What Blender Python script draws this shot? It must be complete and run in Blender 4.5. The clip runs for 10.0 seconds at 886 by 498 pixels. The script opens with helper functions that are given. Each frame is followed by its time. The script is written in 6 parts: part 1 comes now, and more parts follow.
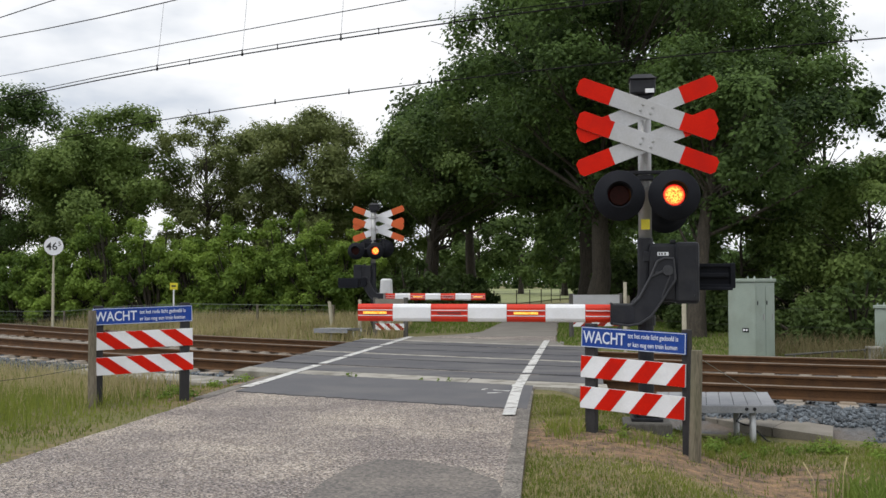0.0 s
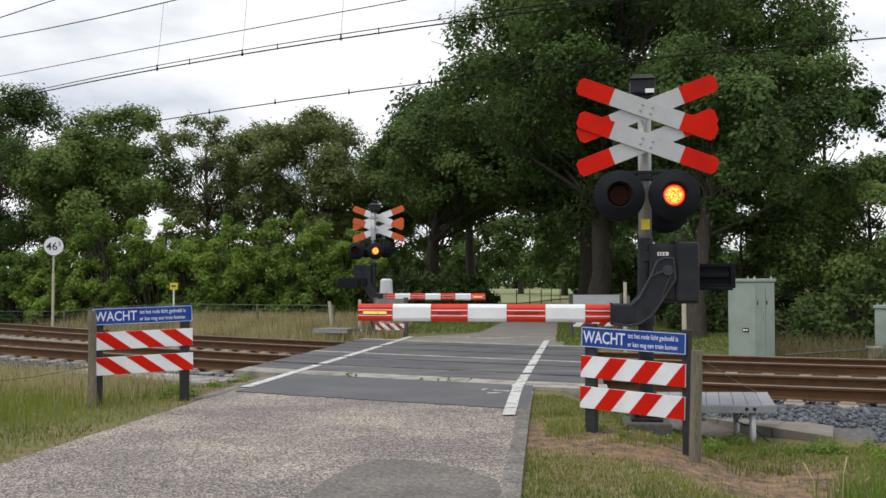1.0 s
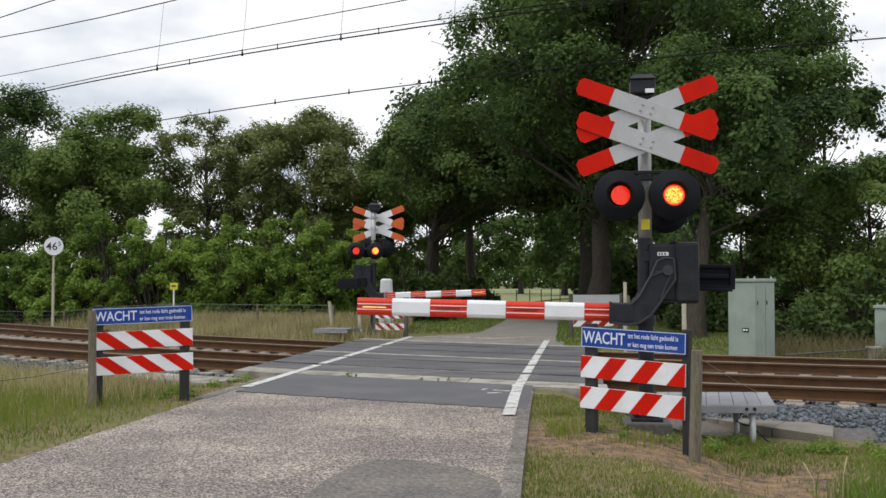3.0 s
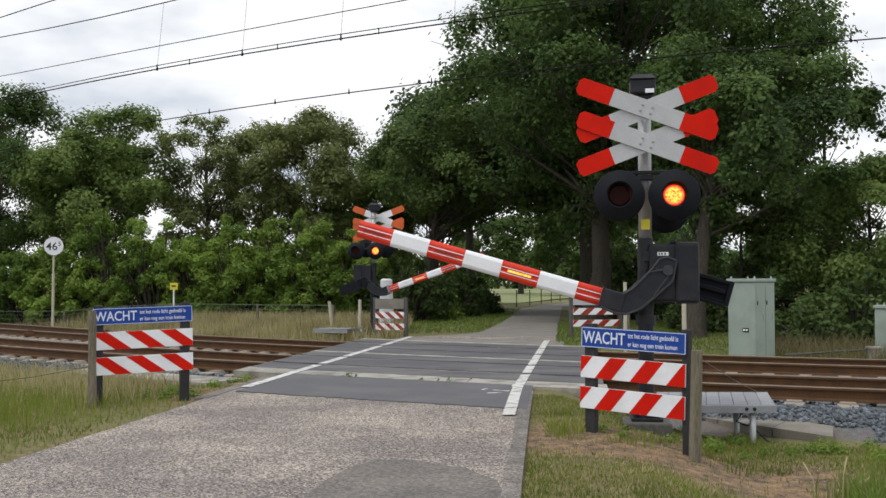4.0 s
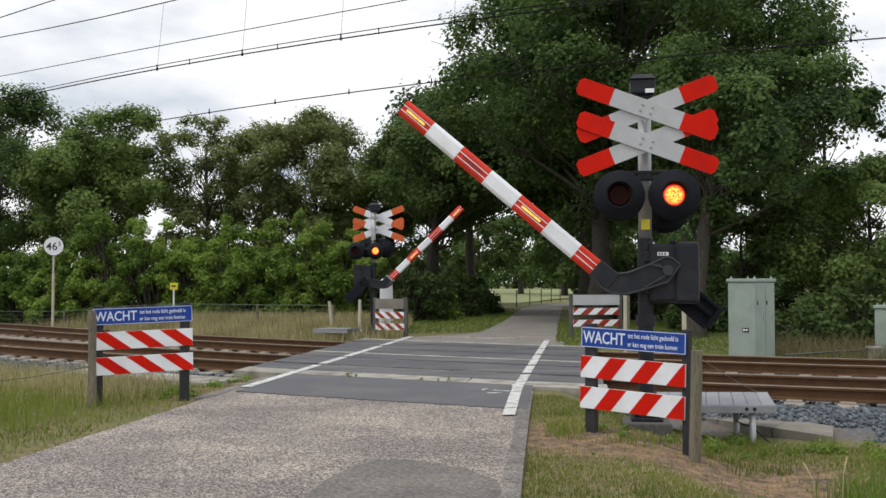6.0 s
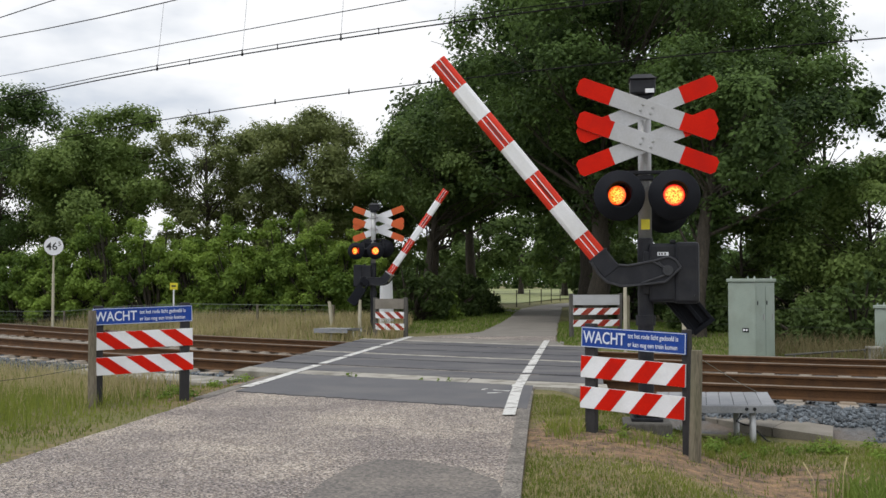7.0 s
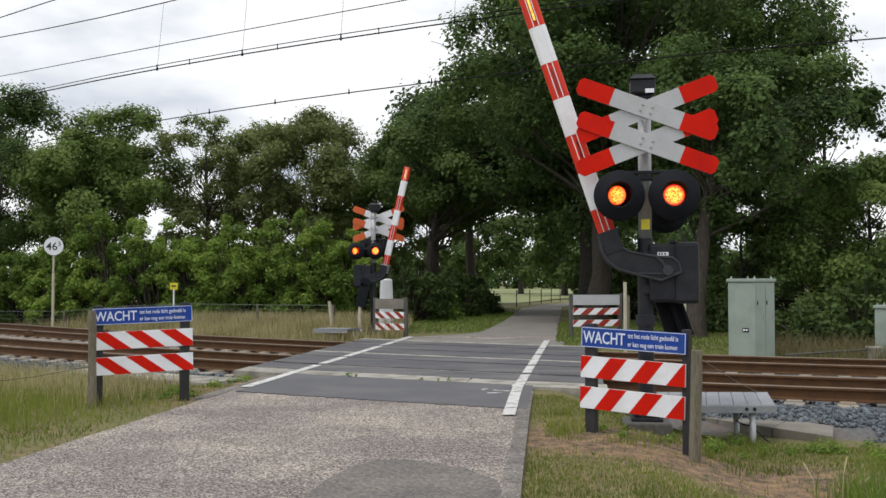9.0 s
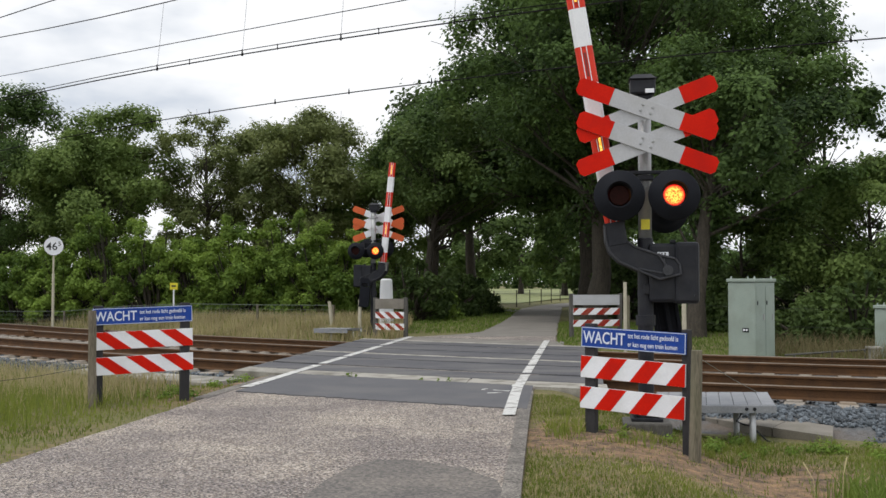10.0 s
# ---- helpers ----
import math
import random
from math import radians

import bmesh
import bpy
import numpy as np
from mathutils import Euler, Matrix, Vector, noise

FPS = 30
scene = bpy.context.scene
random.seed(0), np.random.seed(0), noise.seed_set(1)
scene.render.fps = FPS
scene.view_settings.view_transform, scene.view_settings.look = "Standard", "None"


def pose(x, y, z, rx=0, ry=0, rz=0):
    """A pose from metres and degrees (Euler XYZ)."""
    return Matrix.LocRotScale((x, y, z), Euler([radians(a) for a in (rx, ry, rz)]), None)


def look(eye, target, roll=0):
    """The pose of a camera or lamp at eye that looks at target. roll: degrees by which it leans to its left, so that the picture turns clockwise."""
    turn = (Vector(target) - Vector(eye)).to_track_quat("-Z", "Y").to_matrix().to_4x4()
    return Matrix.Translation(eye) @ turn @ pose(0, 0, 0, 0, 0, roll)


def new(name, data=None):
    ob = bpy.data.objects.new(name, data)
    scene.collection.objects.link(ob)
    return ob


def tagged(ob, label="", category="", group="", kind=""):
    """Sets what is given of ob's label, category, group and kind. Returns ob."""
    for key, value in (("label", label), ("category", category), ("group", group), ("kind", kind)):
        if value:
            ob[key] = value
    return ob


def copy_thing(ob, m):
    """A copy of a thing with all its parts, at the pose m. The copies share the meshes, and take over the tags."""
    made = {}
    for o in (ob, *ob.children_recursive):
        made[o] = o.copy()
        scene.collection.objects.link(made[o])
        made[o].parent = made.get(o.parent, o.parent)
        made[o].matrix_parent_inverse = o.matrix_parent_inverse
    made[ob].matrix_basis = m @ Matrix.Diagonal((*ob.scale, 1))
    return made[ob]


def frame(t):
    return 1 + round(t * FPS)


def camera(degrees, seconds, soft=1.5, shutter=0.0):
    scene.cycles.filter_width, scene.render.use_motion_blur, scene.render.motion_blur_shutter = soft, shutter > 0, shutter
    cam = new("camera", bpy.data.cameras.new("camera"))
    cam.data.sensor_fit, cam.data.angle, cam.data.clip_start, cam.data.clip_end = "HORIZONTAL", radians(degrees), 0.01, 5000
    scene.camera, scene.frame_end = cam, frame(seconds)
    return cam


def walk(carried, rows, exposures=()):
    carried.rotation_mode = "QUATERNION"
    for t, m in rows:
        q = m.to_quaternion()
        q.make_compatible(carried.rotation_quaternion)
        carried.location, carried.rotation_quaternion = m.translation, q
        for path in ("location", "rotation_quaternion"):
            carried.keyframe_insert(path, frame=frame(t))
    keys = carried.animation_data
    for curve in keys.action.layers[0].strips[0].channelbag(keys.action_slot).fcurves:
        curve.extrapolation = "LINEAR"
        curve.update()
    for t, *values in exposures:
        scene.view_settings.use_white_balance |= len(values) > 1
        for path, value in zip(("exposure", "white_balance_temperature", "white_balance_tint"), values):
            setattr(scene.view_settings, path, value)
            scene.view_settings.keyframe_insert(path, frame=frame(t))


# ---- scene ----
cam = camera(48.26, 10.0)
STILL = pose(0, 0, 1.34, 91.93, 0, 0)
walk(cam, [(0.0, STILL), (10.0, STILL)], [(0.0, -0.3), (10.0, -0.3)])

# ---- light: a bright, broken overcast sky and a broad weak sun ----
world = bpy.data.worlds.new("overcast_sky")
scene.world = world
world.use_nodes = True
wn, wl = world.node_tree.nodes, world.node_tree.links
wn.clear()
SUN_ELEV, SUN_ROT = radians(66), radians(228)
sky = wn.new("ShaderNodeTexSky")
sky.sky_type, sky.sun_disc, sky.sun_elevation, sky.sun_rotation = "NISHITA", False, SUN_ELEV, SUN_ROT
coord = wn.new("ShaderNodeTexCoord")
stretch = wn.new("ShaderNodeMapping")
stretch.inputs["Scale"].default_value = (1.0, 1.0, 2.6)
clouds = wn.new("ShaderNodeTexNoise")
clouds.inputs["Scale"].default_value, clouds.inputs["Detail"].default_value, clouds.inputs["Roughness"].default_value = 3.1, 6, 0.5
tone = wn.new("ShaderNodeValToRGB")
tone.color_ramp.elements[0].position, tone.color_ramp.elements[0].color = 0.36, (0.80, 0.87, 0.98, 1)
tone.color_ramp.elements[1].position, tone.color_ramp.elements[1].color = 0.50, (1.36, 1.37, 1.39, 1)
mixsky = wn.new("ShaderNodeMix")
mixsky.data_type, mixsky.inputs[0].default_value = "RGBA", 0.93
gain = wn.new("ShaderNodeVectorMath")
gain.operation, gain.inputs[1].default_value = "SCALE", (0, 0, 0)
gain.inputs["Scale"].default_value = 0.10
back = wn.new("ShaderNodeBackground")
back.inputs["Strength"].default_value = 1.0
wout = wn.new("ShaderNodeOutputWorld")
wl.new(coord.outputs["Generated"], stretch.inputs["Vector"])
wl.new(stretch.outputs["Vector"], clouds.inputs["Vector"])
wl.new(clouds.outputs["Fac"], tone.inputs["Fac"])
wl.new(sky.outputs["Color"], gain.inputs[0])
wl.new(gain.outputs["Vector"], mixsky.inputs["A"])
wl.new(tone.outputs["Color"], mixsky.inputs["B"])
wl.new(mixsky.outputs["Result"], back.inputs["Color"])
wl.new(back.outputs["Background"], wout.inputs["Surface"])

sun = new("sun", bpy.data.lights.new("sun", "SUN"))
sun.data.energy, sun.data.angle, sun.data.color = 1.5, radians(16), (1.0, 0.96, 0.88)
sun.matrix_world = look((0, 0, 30), Vector((0, 0, 30)) - Vector((math.sin(SUN_ROT) * math.cos(SUN_ELEV), math.cos(SUN_ROT) * math.cos(SUN_ELEV), math.sin(SUN_ELEV))))


# ---- materials ----
def surface(name, low, high, scale=8.0, rough=0.7, bump=0.2, fine=60.0, metal=0.0, bump_dist=0.01, vary=0.0, dirt=None, dirt_scale=1.3, dirt_amount=0.5, object_space=False, stretch_by=(1, 1, 1), gloss=0.5):
    """A procedural surface: two colours mixed by a coarse and a fine noise, a bump, and optional stains."""
    m = bpy.data.materials.new(name)
    m.use_nodes = True
    n, l = m.node_tree.nodes, m.node_tree.links
    b = n["Principled BSDF"]
    b.inputs["Metallic"].default_value = metal
    b.inputs["Specular IOR Level"].default_value = gloss
    if object_space:
        src = n.new("ShaderNodeTexCoord").outputs["Object"]
    else:
        src = n.new("ShaderNodeNewGeometry").outputs["Position"]
    mp = n.new("ShaderNodeMapping")
    mp.inputs["Scale"].default_value = stretch_by
    l.new(src, mp.inputs["Vector"])
    src = mp.outputs["Vector"]
    a = n.new("ShaderNodeTexNoise")
    a.inputs["Scale"].default_value, a.inputs["Detail"].default_value = scale, 5
    f = n.new("ShaderNodeTexNoise")
    f.inputs["Scale"].default_value, f.inputs["Detail"].default_value = fine, 3
    l.new(src, a.inputs["Vector"])
    l.new(src, f.inputs["Vector"])
    add = n.new("ShaderNodeMath")
    add.operation = "MULTIPLY_ADD"
    add.inputs[1].default_value, add.inputs[2].default_value = 0.5, 0.0
    l.new(f.outputs["Fac"], add.inputs[0])
    half = n.new("ShaderNodeMath")
    half.operation = "MULTIPLY_ADD"
    half.inputs[1].default_value = 0.5
    l.new(a.outputs["Fac"], half.inputs[0])
    l.new(add.outputs[0], half.inputs[2])
    ramp = n.new("ShaderNodeValToRGB")
    ramp.color_ramp.elements[0].position, ramp.color_ramp.elements[0].color = 0.36, (*low, 1)
    ramp.color_ramp.elements[1].position, ramp.color_ramp.elements[1].color = 0.64, (*high, 1)
    l.new(half.outputs[0], ramp.inputs["Fac"])
    col = ramp.outputs["Color"]
    if dirt:
        d = n.new("ShaderNodeTexNoise")
        d.inputs["Scale"].default_value, d.inputs["Detail"].default_value = dirt_scale, 6
        l.new(src, d.inputs["Vector"])
        dr = n.new("ShaderNodeValToRGB")
        dr.color_ramp.elements[0].position, dr.color_ramp.elements[0].color = 0.48, (0, 0, 0, 1)
        dr.color_ramp.elements[1].position, dr.color_ramp.elements[1].color = 0.66, (dirt_amount,) * 3 + (1,)
        l.new(d.outputs["Fac"], dr.inputs["Fac"])
        mx = n.new("ShaderNodeMix")
        mx.data_type = "RGBA"
        l.new(dr.outputs["Color"], mx.inputs[0])
        l.new(col, mx.inputs["A"])
        mx.inputs["B"].default_value = (*dirt, 1)
        col = mx.outputs["Result"]
    if vary:
        info = n.new("ShaderNodeObjectInfo")
        isl = n.new("ShaderNodeNewGeometry")
        s = n.new("ShaderNodeMath")
        s.operation = "ADD"
        l.new(info.outputs["Random"], s.inputs[0])
        l.new(isl.outputs["Random Per Island"], s.inputs[1])
        w = n.new("ShaderNodeMath")
        w.operation = "FRACT"
        l.new(s.outputs[0], w.inputs[0])
        k = n.new("ShaderNodeMapRange")
        k.inputs["To Min"].default_value, k.inputs["To Max"].default_value = 1 - vary, 1 + vary
        l.new(w.outputs[0], k.inputs["Value"])
        h = n.new("ShaderNodeHueSaturation")
        l.new(k.outputs["Result"], h.inputs["Value"])
        l.new(col, h.inputs["Color"])
        col = h.outputs["Color"]
    l.new(col, b.inputs["Base Color"])
    rr = n.new("ShaderNodeMapRange")
    rr.inputs["To Min"].default_value, rr.inputs["To Max"].default_value = max(rough - 0.12, 0.05), min(rough + 0.12, 1)
    l.new(a.outputs["Fac"], rr.inputs["Value"])
    l.new(rr.outputs["Result"], b.inputs["Roughness"])
    if bump:
        bp = n.new("ShaderNodeBump")
        bp.inputs["Strength"].default_value, bp.inputs["Distance"].default_value = bump, bump_dist
        l.new(half.outputs[0], bp.inputs["Height"])
        l.new(bp.outputs["Normal"], b.inputs["Normal"])
    return m


def chips(name, colours, cell, stain, rough=0.9, stain_scale=0.7):
    """Surface dressing of small stone chips: one colour a cell, with worn and dark patches."""
    m = bpy.data.materials.new(name)
    m.use_nodes = True
    n, l = m.node_tree.nodes, m.node_tree.links
    b = n["Principled BSDF"]
    geo = n.new("ShaderNodeNewGeometry")
    v = n.new("ShaderNodeTexVoronoi")
    v.inputs["Scale"].default_value = 1 / cell
    l.new(geo.outputs["Position"], v.inputs["Vector"])
    sep = n.new("ShaderNodeSeparateColor")
    l.new(v.outputs["Color"], sep.inputs["Color"])
    r = n.new("ShaderNodeValToRGB")
    r.color_ramp.interpolation = "CONSTANT"
    r.color_ramp.elements[0].color = (*colours[0], 1)
    r.color_ramp.elements[1].position, r.color_ramp.elements[1].color = 1 / len(colours), (*colours[1], 1)
    for i, c in enumerate(colours[2:], 2):
        e = r.color_ramp.elements.new(i / len(colours))
        e.color = (*c, 1)
    l.new(sep.outputs["Red"], r.inputs["Fac"])
    w = n.new("ShaderNodeTexNoise")
    w.inputs["Scale"].default_value, w.inputs["Detail"].default_value, w.inputs["Roughness"].default_value = stain_scale, 8, 0.65
    l.new(geo.outputs["Position"], w.inputs["Vector"])
    wr = n.new("ShaderNodeValToRGB")
    wr.color_ramp.elements[0].position, wr.color_ramp.elements[0].color = 0.42, (*stain, 1)
    wr.color_ramp.elements[1].position, wr.color_ramp.elements[1].color = 0.62, (1.08, 1.05, 1.0, 1)
    l.new(w.outputs["Fac"], wr.inputs["Fac"])
    mx = n.new("ShaderNodeMix")
    mx.data_type, mx.blend_type, mx.inputs[0].default_value = "RGBA", "MULTIPLY", 1.0
    l.new(r.outputs["Color"], mx.inputs["A"])
    l.new(wr.outputs["Color"], mx.inputs["B"])
    l.new(mx.outputs["Result"], b.inputs["Base Color"])
    b.inputs["Roughness"].default_value = rough
    bp = n.new("ShaderNodeBump")
    bp.inputs["Strength"].default_value, bp.inputs["Distance"].default_value, bp.invert = 0.5, 0.006, True
    l.new(v.outputs["Distance"], bp.inputs["Height"])
    l.new(bp.outputs["Normal"], b.inputs["Normal"])
    return m


def foliage(name, dark, light, through_light=0.34):
    """Leaves: a colour of its own for every leaf, lit and dark clumps put into the colour, and some light let through.
    """
    m = bpy.data.materials.new(name)
    m.use_nodes = True
    n, l = m.node_tree.nodes, m.node_tree.links
    b = n["Principled BSDF"]
    geo = n.new("ShaderNodeNewGeometry")
    # coarse noise stands in for lit and shaded clumps, by colour alone
    big = n.new("ShaderNodeTexNoise")
    big.inputs["Scale"].default_value, big.inputs["Detail"].default_value = 0.6, 4
    l.new(geo.outputs["Position"], big.inputs["Vector"])
    s = n.new("ShaderNodeMath")
    s.operation = "MULTIPLY_ADD"
    s.inputs[1].default_value = 0.45
    l.new(geo.outputs["Random Per Island"], s.inputs[0])
    shift = n.new("ShaderNodeMath")
    shift.operation = "MULTIPLY_ADD"
    shift.inputs[1].default_value, shift.inputs[2].default_value = 2.0, -0.72
    l.new(big.outputs["Fac"], shift.inputs[0])
    l.new(shift.outputs[0], s.inputs[2])
    r = n.new("ShaderNodeValToRGB")
    r.color_ramp.elements[0].position, r.color_ramp.elements[0].color = 0.1, (*dark, 1)
    r.color_ramp.elements[1].position, r.color_ramp.elements[1].color = 0.9, (*light, 1)
    l.new(s.outputs[0], r.inputs["Fac"])
    l.new(r.outputs["Color"], b.inputs["Base Color"])
    b.inputs["Roughness"].default_value = 0.65
    b.inputs["Specular IOR Level"].default_value = 0.25
    t = n.new("ShaderNodeBsdfTranslucent")
    glow = n.new("ShaderNodeHueSaturation")
    glow.inputs["Value"].default_value, glow.inputs["Hue"].default_value = 1.7, 0.492
    l.new(r.outputs["Color"], glow.inputs["Color"])
    l.new(glow.outputs["Color"], t.inputs["Color"])
    mix = n.new("ShaderNodeMixShader")
    mix.inputs[0].default_value = through_light
    l.new(b.outputs["BSDF"], mix.inputs[1])
    l.new(t.outputs["BSDF"], mix.inputs[2])
    l.new(mix.outputs["Shader"], n["Material Output"].inputs["Surface"])
    return m


def glowing(name, inner, outer, strength, cells=60.0, rim=0.0, rim_colour=(1.0, 0.03, 0.0)):
    """A lit lens: many small bright facets on a red ground, with a redder rim."""
    m = bpy.data.materials.new(name)
    m.use_nodes = True
    n, l = m.node_tree.nodes, m.node_tree.links
    b = n["Principled BSDF"]
    tc = n.new("ShaderNodeTexCoord")
    v = n.new("ShaderNodeTexVoronoi")
    v.inputs["Scale"].default_value = cells
    l.new(tc.outputs["Object"], v.inputs["Vector"])
    sep = n.new("ShaderNodeSeparateColor")
    l.new(v.outputs["Color"], sep.inputs["Color"])
    r = n.new("ShaderNodeValToRGB")
    r.color_ramp.elements[0].position, r.color_ramp.elements[0].color = 0.30, (*outer, 1)
    r.color_ramp.elements[1].position, r.color_ramp.elements[1].color = 0.46, (*inner, 1)
    l.new(sep.outputs["Red"], r.inputs["Fac"])
    col = r.outputs["Color"]
    if rim:
        ln = n.new("ShaderNodeVectorMath")
        ln.operation = "LENGTH"
        l.new(tc.outputs["Object"], ln.inputs[0])
        k = n.new("ShaderNodeMapRange")
        k.inputs["From Min"].default_value, k.inputs["From Max"].default_value = rim * 0.66, rim * 0.92
        l.new(ln.outputs["Value"], k.inputs["Value"])
        mx = n.new("ShaderNodeMix")
        mx.data_type = "RGBA"
        l.new(k.outputs["Result"], mx.inputs[0])
        l.new(col, mx.inputs["A"])
        mx.inputs["B"].default_value = (*rim_colour, 1)
        col = mx.outputs["Result"]
    b.inputs["Base Color"].default_value = (0.25, 0.01, 0.005, 1)
    b.inputs["Roughness"].default_value = 0.2
    l.new(col, b.inputs["Emission Color"])
    b.inputs["Emission Strength"].default_value = strength
    return m


